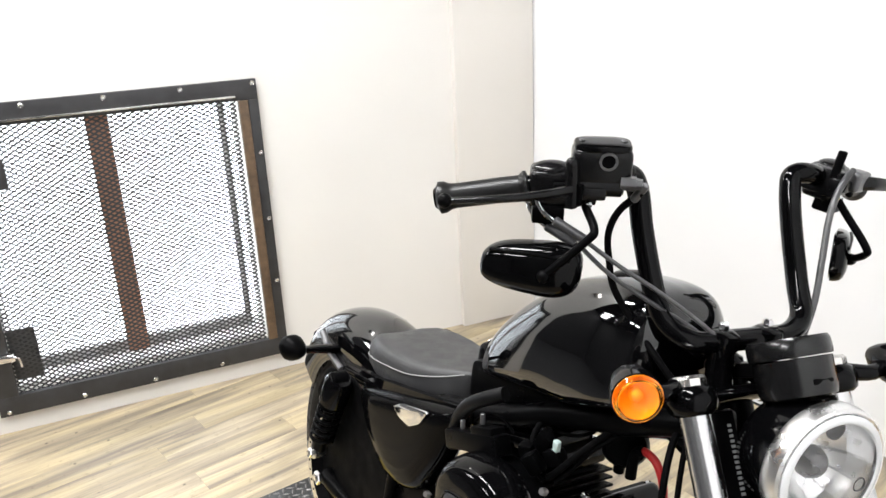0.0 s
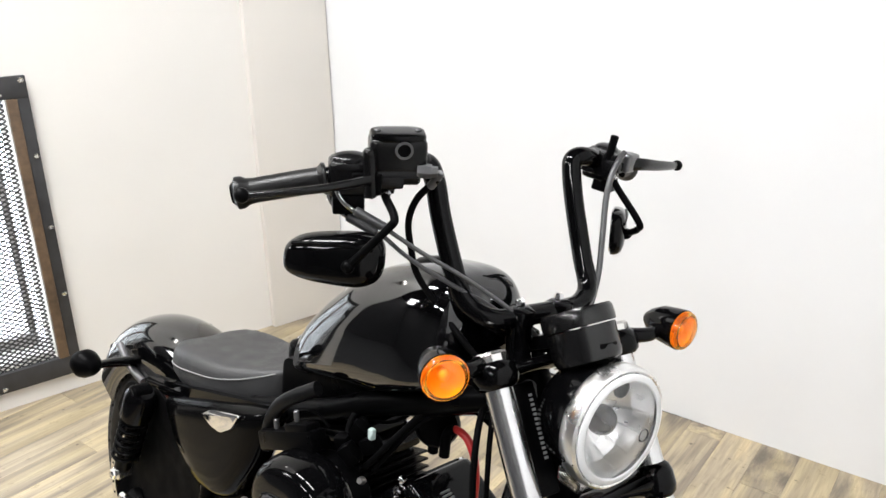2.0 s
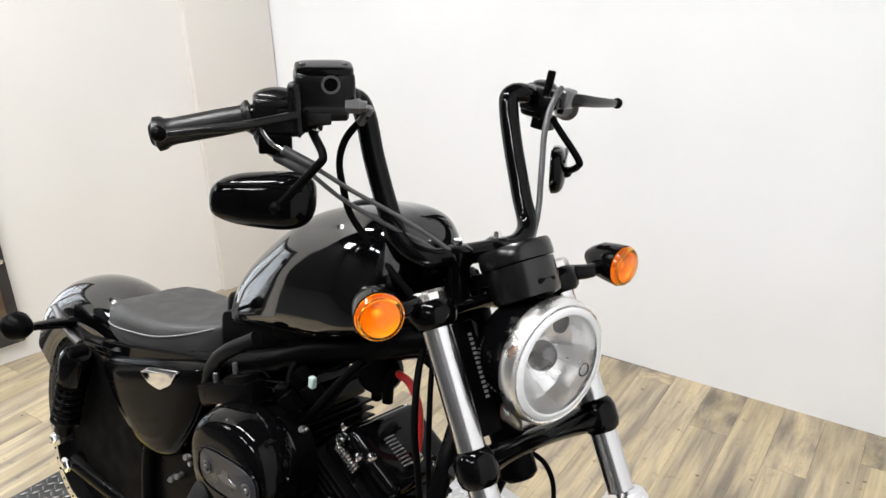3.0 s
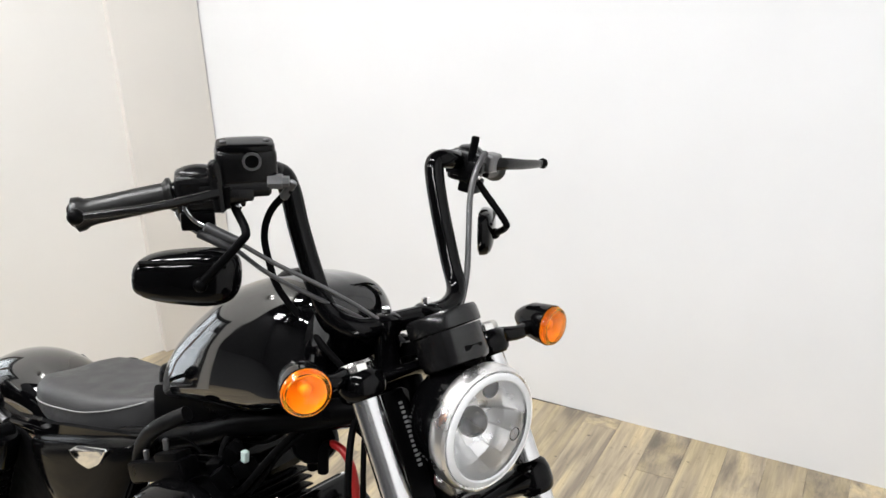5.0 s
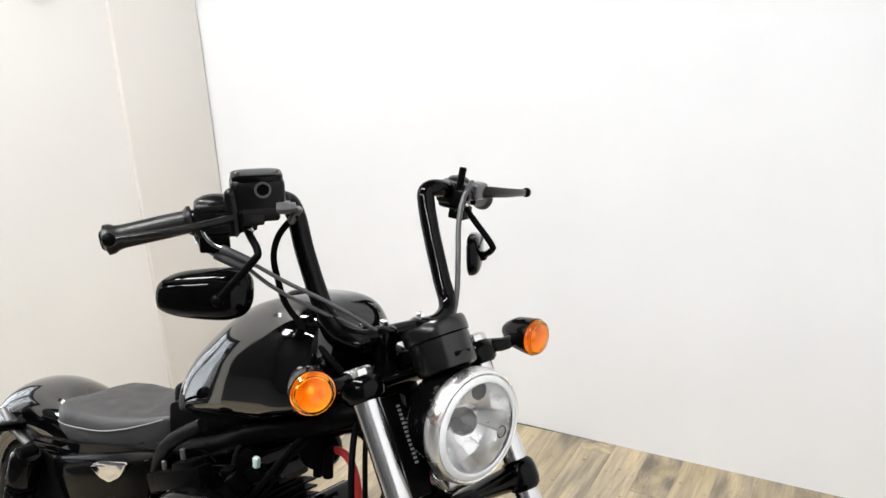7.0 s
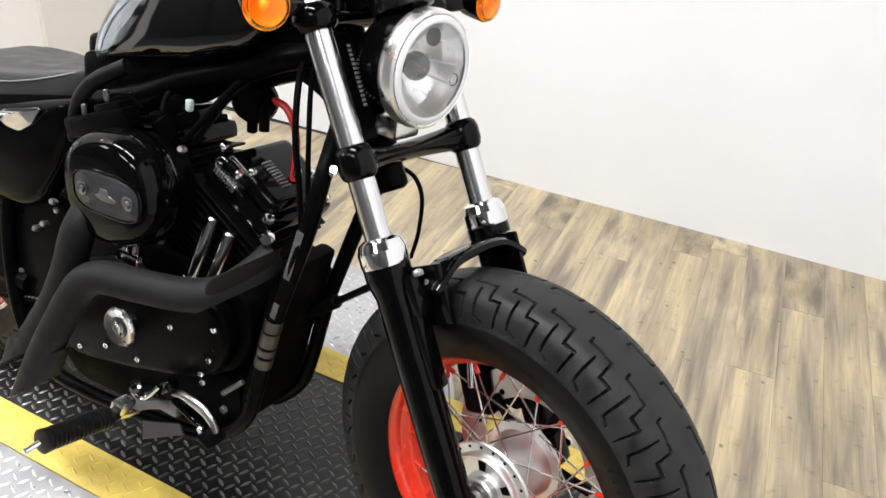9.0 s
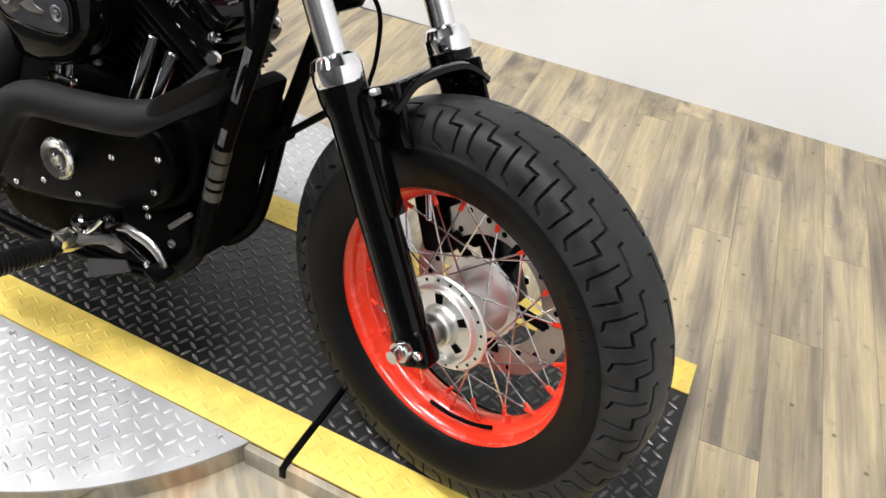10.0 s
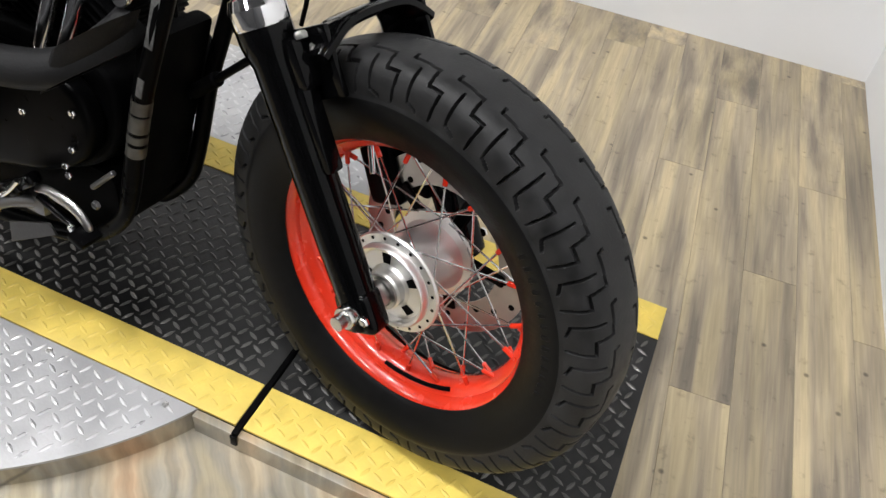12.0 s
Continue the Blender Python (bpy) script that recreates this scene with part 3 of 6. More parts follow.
def runway():
    r = thing("lift_runway", "dark tread-plate motorcycle runway with yellow painted edges", "runway")
    g = 0.006
    part("hinge_strip", box((SLOT, (RW_Y0 + RW_Y1) / 2 - 0.006, -0.004), (0.0105, RW_Y1 - RW_Y0 + 0.022, 0.012), 0.002), SATIN, r, "black hinge strip across the runway")
    part("hinge_end", box((SLOT, RW_Y0 - 0.0195, -0.014), (0.011, 0.004, 0.026), 0.001), SATIN, r)
    part('edge_board', box(((SLOT - 0.08 + RW_X1) / 2, RW_Y0 - 0.009, FLOOR / 2 - 0.002), (RW_X1 - SLOT + 0.08, 0.014, -FLOOR - 0.006), 0.002), STONE, r, 'stone-look edging strip')
    for name, x0, x1 in (("deck", RW_X0, SLOT - g), ("ramp_deck", SLOT + g, RW_X1)):
        d = part(name, box(((x0 + x1) / 2, (RW_Y0 + RW_Y1) / 2, FLOOR / 2 - 0.001), (x1 - x0, RW_Y1 - RW_Y0, -FLOOR - 0.002), 0.002), PLATE_DARK, r)
        for k, (ya, yb) in enumerate(((RW_Y0 - 0.001, RW_Y0 + STRIPE), (RW_Y1 - STRIPE, RW_Y1 + 0.001))):
            part("yellow_stripe", box(((x0 + x1) / 2, (ya + yb) / 2, -0.0022), (x1 - x0 - 0.002, yb - ya, 0.006), 0.001), YELLOW, d, "chipped yellow paint")
            tagged(part("stripe_pattern", lugs(lambda x, y: True, x0 + 0.005, x1 - 0.005, ya + 0.008, yb - 0.004, 0.0008), YELLOW, d), kind="stuff")
        tagged(part("tread_pattern", lugs(lambda x, y: True, x0 + 0.005, x1 - 0.005, RW_Y0 + STRIPE + 0.004, RW_Y1 - STRIPE - 0.004, -0.001), LUG_DARK, d), kind="stuff")


def turntable():
    t = thing("turntable", "round turntable of grey tread plate with a stone-look rim", "turntable")
    for ysign, yb in ((-1, RW_Y0 - 0.003), (1, RW_Y1 + 0.003)):
        pts = []
        n = 60
        a_edge = math.asin(max(-1, min(1, (yb - TT_C.y) / TT_R)))
        a0, a1 = (math.pi - a_edge, 2 * math.pi + a_edge) if ysign < 0 else (a_edge, math.pi - a_edge)
        for k in range(n + 1):
            a = a0 + (a1 - a0) * k / n
            pts.append((TT_C.x + TT_R * math.cos(a), TT_C.y + TT_R * math.sin(a)))
        for nm, za, zb, mt, sc in (("rim", FLOOR, -0.006, STONE, 1.0), ("plate", -0.006, -0.001, PLATE_GREY, 1.0)):
            bm = bmesh.new()
            f = bm.faces.new([bm.verts.new((x, y, za)) for x, y in pts])
            gg = bmesh.ops.extrude_face_region(bm, geom=[f])
            bmesh.ops.translate(bm, vec=(0, 0, zb - za), verts=[v for v in gg["geom"] if isinstance(v, bmesh.types.BMVert)])
            p = part(nm, bm, mt, t, "grey tread plate" if nm == "plate" else "stone-look rim")
        inside = (lambda x, y: (x - TT_C.x) ** 2 + (y - TT_C.y) ** 2 < (TT_R - 0.016) ** 2)
        ya, yb2 = (TT_C.y - TT_R, RW_Y0 - 0.01) if ysign < 0 else (RW_Y1 + 0.01, TT_C.y + TT_R)
        tagged(part("tread_pattern", lugs(inside, TT_C.x - TT_R, TT_C.x + TT_R, ya, yb2, -0.001, 0.0235), LUG_GREY, p), kind="stuff")
        if ysign < 0:
            for bx, by in ((-0.787, -0.150), (-0.553, -0.146), (-0.322, -0.146), (-1.02, -0.150)):
                part("bolt", bolt_head((bx, by, -0.001), (0, 0, 1), 0.006, 0.003), STEEL, p)


runway()
turntable()


# ---------------------------------------------------------------- the motorcycle
# its own frame: x ahead, y to its left, z up, below the front axle; it leans to its left, the front wheel turned a little right
BIKE = pose(0, 0, 0.0072, -9.09, 0, -3.5)
RAKE = radians(30.83)
UP, FWD = V(-math.sin(RAKE), 0, math.cos(RAKE)), V(math.cos(RAKE), 0, math.sin(RAKE))
AXLE = V(0, 0, 0.315)
PIVOT = AXLE - FWD * 0.066
FORK = BIKE.inverted() @ pose(0, 0, 0.0072, -9.09, 0, -9.01) @ Matrix.Translation(PIVOT) @ Matrix.Rotation(radians(-6.55), 4, UP) @ Matrix.Translation(-PIVOT)
BARS = FORK @ pose(0, 0, 0.95, -1.7, 0, 0) @ pose(0, 0, -0.95)
bike = thing("motorcycle", "black cruiser motorcycle with red wire wheels and high handlebars", "motorcycle", BIKE)
LEG = 0.112


def leg(s, side=0.0, off=0.0):
    return AXLE + UP * s + FWD * off + V(0, side, 0)


def tyre_mesh(R, hw, bead, lay, n, groove):
    """A tyre turned round the y axis, its zigzag tread grooves cut into the crown."""
    hgt = R - bead
    half = [(hw * 0.70, bead), (hw * 0.80, bead + 0.006), (hw * 0.90, bead + hgt * 0.22), (hw * 0.925, bead + hgt * 0.245), (hw * 0.985, bead + hgt * 0.38), (hw, bead + hgt * 0.47), (hw * 0.992, bead + hgt * 0.535)]
    # crown from shoulder to shoulder, evenly spaced along its curve
    a = np.linspace(-1, 1, 801)
    cy = hw * 0.965 * np.sin(a * np.pi / 2 * 0.985) / np.sin(np.pi / 2 * 0.985)
    cr = R - hgt * 0.43 * np.abs(a) ** 3.0
    arc = np.concatenate([[0], np.cumsum(np.hypot(np.diff(cy), np.diff(cr)))])
    want = np.linspace(arc[-1], 0, lay + 1)
    crown = list(zip(np.interp(want, arc, cy), np.interp(want, arc, cr)))
    u = np.concatenate([np.full(len(half), 9.0), want * 2 / arc[-1] - 1, np.full(len(half), 9.0)])
    prof = [(y, r) for y, r in half] + crown + [(-y, r) for y, r in reversed(half)]
    ys, rs = np.array([p[0] for p in prof]), np.array([p[1] for p in prof])
    th = np.linspace(0, 2 * np.pi, n, endpoint=False)
    Rg = np.repeat(rs[None, :], n, 0)
    Y = np.repeat(ys[None, :], n, 0)
    pitch = 2 * np.pi / 32
    U = np.repeat((u * arc[-1] / 2)[None, :], n, 0)
    span = arc[-1] / 2
    cut = np.zeros_like(Rg)
    # staircase from the crown to the shoulder, and an L between each two
    lines = (((0.20, -0.02), (0.29, 0.0), (0.31, 0.60), (0.58, 0.65), (0.58, 0.95), (0.96, 0.91)),
             ((0.43, 0.29), (0.88, 0.31), (0.95, 0.55)))
    for side in (1, -1):
        for line in lines:
            for (ua, ta), (ub, tb) in zip(line, line[1:]):
                ph = 0.5 if side < 0 else 0.0
                A = np.array((side * ua * span, -(ta + ph) * pitch * R))
                d = np.array((side * ub * span, -(tb + ph) * pitch * R)) - A
                for wrap in (-2, -1, 0, 1, 2):
                    px = U - A[0]
                    py = (np.mod(th, pitch)[:, None] + wrap * pitch) * R - A[1]
                    t = np.clip((px * d[0] + py * d[1]) / (d @ d), 0, 1)
                    dist = np.hypot(px - t * d[0], py - t * d[1])
                    cut = np.maximum(cut, np.clip((groove - dist) / 0.0010, 0, 1))
    tang = np.stack([np.gradient(ys), np.gradient(rs)], -1)
    tang /= np.linalg.norm(tang, axis=1)[:, None] + 1e-9
    inward = np.stack([-tang[:, 1], tang[:, 0]], -1)
    Rg = Rg + cut * 0.0085 * inward[None, :, 1]
    Y = Y + cut * 0.0085 * inward[None, :, 0]
    m = len(prof)
    co = np.stack([Rg * np.cos(th)[:, None], Y, Rg * np.sin(th)[:, None]], -1).reshape(-1, 3)
    i, j = np.meshgrid(np.arange(n), np.arange(m - 1), indexing="ij")
    a = (i * m + j).ravel()
    b = (((i + 1) % n) * m + j).ravel()
    me = bpy.data.meshes.new("tyre")
    me.from_pydata(co.tolist(), [], np.stack([a, a + 1, b + 1, b], -1).tolist())
    bm = bmesh.new()
    bm.from_mesh(me)
    bpy.data.meshes.remove(me)
    return bm


def wheel(name, M, R, hw, bright, lip_mat, tread_n, lay, spokes, disc_side):
    w = new(name)
    w.parent = bike
    w.matrix_local = M
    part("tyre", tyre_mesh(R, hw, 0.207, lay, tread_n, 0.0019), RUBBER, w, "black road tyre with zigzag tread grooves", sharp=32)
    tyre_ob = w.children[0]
    # tread paler from scuffing and painted light; sidewalls keep the darker, shaded rubber
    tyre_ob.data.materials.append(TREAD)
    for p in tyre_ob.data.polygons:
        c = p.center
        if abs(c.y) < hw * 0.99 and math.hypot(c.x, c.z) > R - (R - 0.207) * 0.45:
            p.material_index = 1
    # rim with its stepped wells, turned round the axle
    hb = 0.046
    rim_mat = RED
    prof = [(0.2175, hb), (0.2185, hb - 0.004), (0.206, hb - 0.010), (0.2025, hb - 0.024), (0.192, hb - 0.029), (0.187, 0.006), (0.187, -0.006), (0.192, -hb + 0.029), (0.2025, -hb + 0.024),
            (0.206, -hb + 0.010), (0.2185, -hb + 0.004), (0.2175, -hb), (0.211, -hb + 0.001), (0.2005, -hb + 0.012), (0.1985, -hb + 0.021), (0.1885, -hb + 0.027), (0.183, -0.006), (0.183, 0.006),
            (0.1885, hb - 0.027), (0.1985, hb - 0.021), (0.2005, hb - 0.012), (0.211, hb - 0.001)]
    rim = part("rim", lathe(prof, axis=(0, 1, 0), n=96, closed=True), rim_mat, w, "red enamelled steel rim" if bright else "red enamelled rim with a bright lip standing for a pale reflection")
    # bright metal lip put in for the pale reflection along the rim edge
    if lip_mat is not rim_mat:
        part("rim_lip", lathe([(0.2195, hb + 0.002), (0.2195, hb - 0.003), (0.2005, hb - 0.010), (0.2000, hb - 0.006), (0.212, hb + 0.002)], axis=(0, -1, 0), n=96, closed=True), lip_mat, rim)
    hub = part("hub", lathe([(0.0, -0.070), (0.026, -0.070), (0.029, -0.067), (0.029, -0.056), (0.033, -0.052), (0.054, -0.050), (0.057, -0.060), (0.061, -0.062), (0.0635, -0.058), (0.064, -0.050), (0.0760, -0.049), (0.0780, -0.046), (0.076, -0.042),
                             (0.056, -0.038), (0.050, -0.028), (0.046, 0.0), (0.048, 0.028), (0.056, 0.040), (0.068, 0.043), (0.068, 0.050), (0.036, 0.052), (0.0, 0.054)], axis=(0, 1, 0), n=48), HUB if bright else SATIN, w, "polished aluminium hub" if bright else "black hub")
    for k in range(5):
        ring = [2 * math.pi * (k + 0.38 + 0.24 * q / 6) / 5 for q in range(7)]
        bm = bmesh.new()
        lo = [[bm.verts.new((r * math.cos(a), y, r * math.sin(a))) for a in ring] for r, y in ((0.0345, -0.0535), (0.0490, -0.0515))]
        for q in range(6):
            bm.faces.new((lo[0][q], lo[0][q + 1], lo[1][q + 1], lo[1][q]))
        g = bmesh.ops.extrude_face_region(bm, geom=bm.faces[:])
        bmesh.ops.translate(bm, vec=(0, 0.004, 0), verts=[v for v in g["geom"] if isinstance(v, bmesh.types.BMVert)])
        part("hub_slot", bm, MATTE, hub, "dark opening in the hub face")
    part("spacer", lathe([(0.0, -0.100), (0.013, -0.100), (0.0175, -0.096), (0.0195, -0.088), (0.0190, -0.078), (0.0175, -0.070), (0.0, -0.070)], axis=(0, 1, 0), n=24), STEEL if bright else SATIN, hub)
    part("bearing_cap", lathe([(0.0265, -0.070), (0.0265, -0.0735), (0.021, -0.0745), (0.021, -0.070)], axis=(0, 1, 0), n=28, closed=True), STEEL if bright else SATIN, hub)
    for k in range(20):
        a = 2 * math.pi * k / 20
        part("spoke_hole", lathe([(0, 0.0006), (0.0025, 0.0006), (0.0025, -0.001)], (0.0705 * math.cos(a), -0.0495, 0.0705 * math.sin(a)), (0, -1, 0), 8), MATTE, hub)
    for k in range(spokes):
        side = -1 if k % 2 else 1
        a = 2 * math.pi * k / spokes
        lean = radians(62) * (1 if (k // 2) % 2 else -1)
        rh = 0.066
        p = V(rh * math.cos(a + lean), side * 0.045, rh * math.sin(a + lean))
        q = V(0.186 * math.cos(a), side * 0.012, 0.186 * math.sin(a))
        sp = part("spoke", rod(p, q, 0.0015, 6), FORK_CHROME if bright else SATIN, w)
        d = (p - q).normalized()
        part("nipple", rod(q - d * 0.002, q + d * 0.017, 0.0036, 8), rim_mat, sp)
    # brake disc on the left
    ring = [(0.146, 0.004), (0.146, 0), (0.096, 0), (0.096, 0.004)]
    disc = part("brake_disc", lathe(ring, (0, disc_side * 0.070, 0), (0, 1, 0), 64, True), STEEL if bright else DULL, w, "drilled steel brake disc")
    for k in range(24):
        a = 2 * math.pi * k / 24
        r = (0.108, 0.121, 0.134)[k % 3]
        part("vent_hole", lathe([(0, 0.0006), (0.005, 0.0006), (0.005, -0.0005)], (r * math.cos(a), disc_side * 0.070 - 0.0002, r * math.sin(a)), (0, -1, 0), 10), MATTE, disc)
    for k in range(5):
        a = 2 * math.pi * k / 5
        part("carrier_arm", box((0.078 * math.cos(a), disc_side * 0.068, 0.078 * math.sin(a)), (0.062, 0.006, 0.022), 0.003, 1, pose(0, 0, 0, 0, -math.degrees(a), 0)), SATIN, disc)
    return w


front = wheel("front_wheel", FORK @ Matrix.Translation(AXLE), 0.322, 0.066, True, RED, 1600, 112, 40, 1)
part("wheel_weight", tube([(0.1885 * math.cos(a), -0.0215, 0.1885 * math.sin(a)) for a in [radians(-92 + 4.2 * k) for k in range(10)]], 0.0034, 8, 2), MATTE, front, "black stick-on balance weights")
part("valve_stem", rod((0.187 * math.cos(2.1), -0.01, 0.187 * math.sin(2.1)), (0.150 * math.cos(2.1), -0.022, 0.150 * math.sin(2.1)), 0.0045, 10), CHROME, front)
for k in range(14):
    a = radians(-1 + 3.5 * k)
    part("sidewall_mark", box((0.2500 * math.cos(a), -0.0648, 0.2500 * math.sin(a)), (0.012, 0.0016, 0.0060), 0.0006, 1, pose(0, 0, 0, 0, -math.degrees(a), 0)), RUBBER, front)
rear = wheel("rear_wheel", Matrix.Translation((-1.302, 0, 0.309)), 0.308, 0.062, False, ALU, 620, 48, 40, 1)

pulley = part("drive_pulley", lathe([(0.03, 0.012), (0.105, 0.010), (0.113, -0.014), (0.113, 0.016), (0.108, 0.022), (0.03, 0.022)], (0, -0.100, 0), (0, 1, 0), 64, True), MATTE, rear, "black belt pulley with a bright flange")
part("flange", lathe([(0.113, -0.016), (0.134, -0.016), (0.1345, -0.012), (0.113, -0.010)], (0, -0.100, 0), (0, 1, 0), 80, True), ALU, pulley, "bright drilled metal flange")
for k in range(32):
    a = 2 * math.pi * k / 32
    part("flange_hole", lathe([(0, 0.0006), (0.0028, 0.0006), (0.0028, -0.001)], (0.1235 * math.cos(a), -0.1162, 0.1235 * math.sin(a)), (0, -1, 0), 8), MATTE, pulley)
# toothed belt under the swingarm
bm = loft([[V(x, y, z + dz) for y, dz in ((-0.088, 0.004), (-0.088, -0.004), (-0.112, -0.004), (-0.112, 0.004))] for x, z in ((-0.95, 0.275), (-1.12, 0.230), (-1.302, 0.182))])
belt = part("drive_belt", bm, MATTE, bike, "black toothed drive belt")
for k in range(30):
    f = (k + 0.5) / 30
    x, z = -0.95 - 0.35 * f, 0.279 - 0.093 * f
    part("belt_tooth", box((x, -0.100, z), (0.006, 0.023, 0.005), 0.001, 1, pose(0, 0, 0, 0, -15, 0)), DULL, belt)


# ------------------------------------------------ fork
def fork_legs():
    for side in (-1, 1):
        y = side * LEG
        sl = part("fork_slider", lathe([(0.018, -0.030), (0.024, -0.026), (0.0265, 0.0), (0.0265, 0.05), (0.0275, 0.10), (0.0275, 0.325), (0.031, 0.338), (0.0335, 0.352), (0.0335, 0.368)], leg(0, y), UP, 28),
                  GLOSS, bike, "gloss black fork slider", FORK)
        part("dust_cap", lathe([(0.0335, 0.368), (0.0345, 0.371), (0.0345, 0.390), (0.030, 0.402), (0.0225, 0.406), (0.0, 0.406)], leg(0, y), UP, 30), CHROME, sl, "chrome hexagonal collar", sharp=20)
        part("axle_lug", box(leg(-0.004, y), (0.060, 0.040, 0.062), 0.014, 3, pose(0, 0, 0, 0, -30, 0)), GLOSS, sl)
        part("pinch_bolt", bolt_head(leg(-0.008, y + side * 0.0205, 0.024), (0, side, 0), 0.0075, 0.006), CHROME, sl)
        part("mount_boss", join(box(leg(0.318, y * 0.93, 0.032), (0.030, 0.030, 0.060), 0.007, 2, pose(0, 0, 0, 0, -30, 0)), box(leg(0.24, y * 0.96, 0.028), (0.022, 0.026, 0.11), 0.007, 2, pose(0, 0, 0, 0, -30, 0))), GLOSS, sl)
        part("boss_bolt", bolt_head(leg(0.345, y * 0.93, 0.048), UP, 0.008, 0.008), STEEL, sl)
        part("stanchion", lathe([(0.0190, 0.40), (0.0190, 0.735), (0.0, 0.735)], leg(0, y), UP, 32), FORK_CHROME, bike, "chrome fork tube", FORK)
        cp = part("fork_cap", lathe([(0.022, 0.718), (0.024, 0.720), (0.024, 0.734), (0.0205, 0.738), (0.0, 0.739)], leg(0, y), UP, 12), ALU, bike, "chrome fork cap", FORK, sharp=20)
    part("axle", join(rod((0, -0.150, AXLE.z), (0, 0.145, AXLE.z), 0.0095, 16)), STEEL, bike, "", FORK)
    part("axle_nut", join(lathe([(0.0, 0.030), (0.010, 0.030), (0.011, 0.016), (0.0155, 0.016), (0.0165, 0.013), (0.0165, 0.0)], (0, -LEG - 0.018, AXLE.z), (0, -1, 0), 20),
                          lathe([(0.010, 0.0), (0.018, 0.0), (0.018, 0.003), (0.010, 0.003)], (0, -LEG - 0.016, AXLE.z), (0, -1, 0), 20, True)), ALU, bike, "chrome axle nut", FORK)


fork_legs()


def yoke(name, s, thick, hub_r, parent_label):
    """A triple clamp: two clamps on the tubes and a waisted bridge between them."""
    bms = []
    for side in (-1, 1):
        bms.append(lathe([(0.0185, -thick / 2), (hub_r - 0.009, -thick / 2), (hub_r - 0.003, -thick / 2 + 0.005), (hub_r, -thick / 2 + 0.015), (hub_r, thick / 2 - 0.015), (hub_r - 0.003, thick / 2 - 0.005), (hub_r - 0.009, thick / 2), (0.0185, thick / 2)], leg(s, side * LEG), UP, 28))
    secs = []
    for k in range(13):
        y = LEG * (-1 + k / 6) * 0.86
        u = abs(y) / LEG
        hz = thick * (0.30 + 0.16 * u * u)
        hx = 0.030 - 0.006 * u
        c = leg(s, y, -0.022 * (1 - u * u))
        secs.append([c + FWD * (hx * math.cos(a) ** 3 * 0.4 + hx * math.cos(a) * 0.6) + UP * (hz * math.sin(a)) for a in [2 * math.pi * q / 16 for q in range(16)]])
    bms.append(loft(secs))
    return part(name, join(*bms), GLOSS, bike, parent_label, FORK)


low = yoke("lower_yoke", 0.512, 0.048, 0.0275, "gloss black lower fork yoke")
top = yoke("upper_yoke", 0.708, 0.036, 0.032, "gloss black upper fork yoke")
for side in (-1, 1):
    part("clamp_bolt", bolt_head(leg(0.508, side * (LEG + 0.006), -0.036), (-0.8, side * 0.5, 0.2), 0.010, 0.010), CHROME, low)
part("steering_stem", rod(leg(0.46, 0, -0.066), leg(0.76, 0, -0.066), 0.026, 24), SATIN, bike, "", FORK)
part("stem_nut", lathe([(0.0, 0.026), (0.014, 0.026), (0.017, 0.020), (0.017, 0.0)], leg(0.745, 0, -0.066), UP, 6), CHROME, top)
# cover plate between the fork tubes with its row of unreadable lettering
pl = part("fork_cover", box(leg(0.615, -0.062, -0.018), (0.012, 0.034, 0.15), 0.004, 2, pose(0, 0, 0, 0, -30, 0)), SATIN, bike, "", FORK)
for k in range(14):
    part("letter_bar", box(leg(0.588 + 0.0064 * k, -0.056, -0.0116), (0.0012, 0.0060, 0.0036), 0, 1, pose(0, 0, 0, 0, -30, 0)), LETTERING, pl)


def fork_brace():
    pts = [leg(0.318, -0.100, 0.046), leg(0.330, -0.082, 0.050), leg(0.346, -0.050, 0.052), leg(0.350, 0, 0.052), leg(0.346, 0.050, 0.052), leg(0.330, 0.082, 0.050), leg(0.318, 0.100, 0.046)]
    path = smooth_path(pts, 5)
    secs = []
    for i, p in enumerate(path):
        d = (path[min(i + 1, len(path) - 1)] - path[max(i - 1, 0)]).normalized()
        nrm = d.cross(FWD).normalized()
        secs.append([p + FWD * (0.026 * a) + nrm * (0.0075 * b) for a, b in ((1, 0.5), (0.8, 1), (-0.8, 1), (-1, 0.5), (-1, -0.5), (-0.8, -1), (0.8, -1), (1, -0.5))])
    br = part("fork_brace", loft(secs), GLOSS, bike, "gloss black arched fork brace", FORK)
    for side in (-1, 1):
        part("fender_tab", box(leg(0.312, side * 0.086, 0.035), (0.075, 0.008, 0.085), 0.003, 2, pose(0, 0, 0, 0, -30, 0)), GLOSS, br)
        part("tab_bolt", bolt_head(leg(0.330, side * 0.091, 0.045), (0, side, 0), 0.007, 0.006), STEEL, br)


fork_brace()
part("brake_line", tube([(-0.318, 0.020, 0.706), (-0.300, 0.026, 0.704), (-0.278, 0.032, 0.694), (-0.262, 0.034, 0.665), (-0.261, 0.034, 0.607), (-0.270, 0.034, 0.560)], 0.0036, 8), MATTE, bike, "", FORK)
part("brake_caliper", join(box(leg(0.125, 0.084, -0.075), (0.062, 0.055, 0.115), 0.014, 3, pose(0, 0, 0, 0, -25, 0)), box(leg(0.10, 0.10, -0.035), (0.06, 0.03, 0.05), 0.008, 2)), SATIN, bike, "black front brake caliper", FORK)


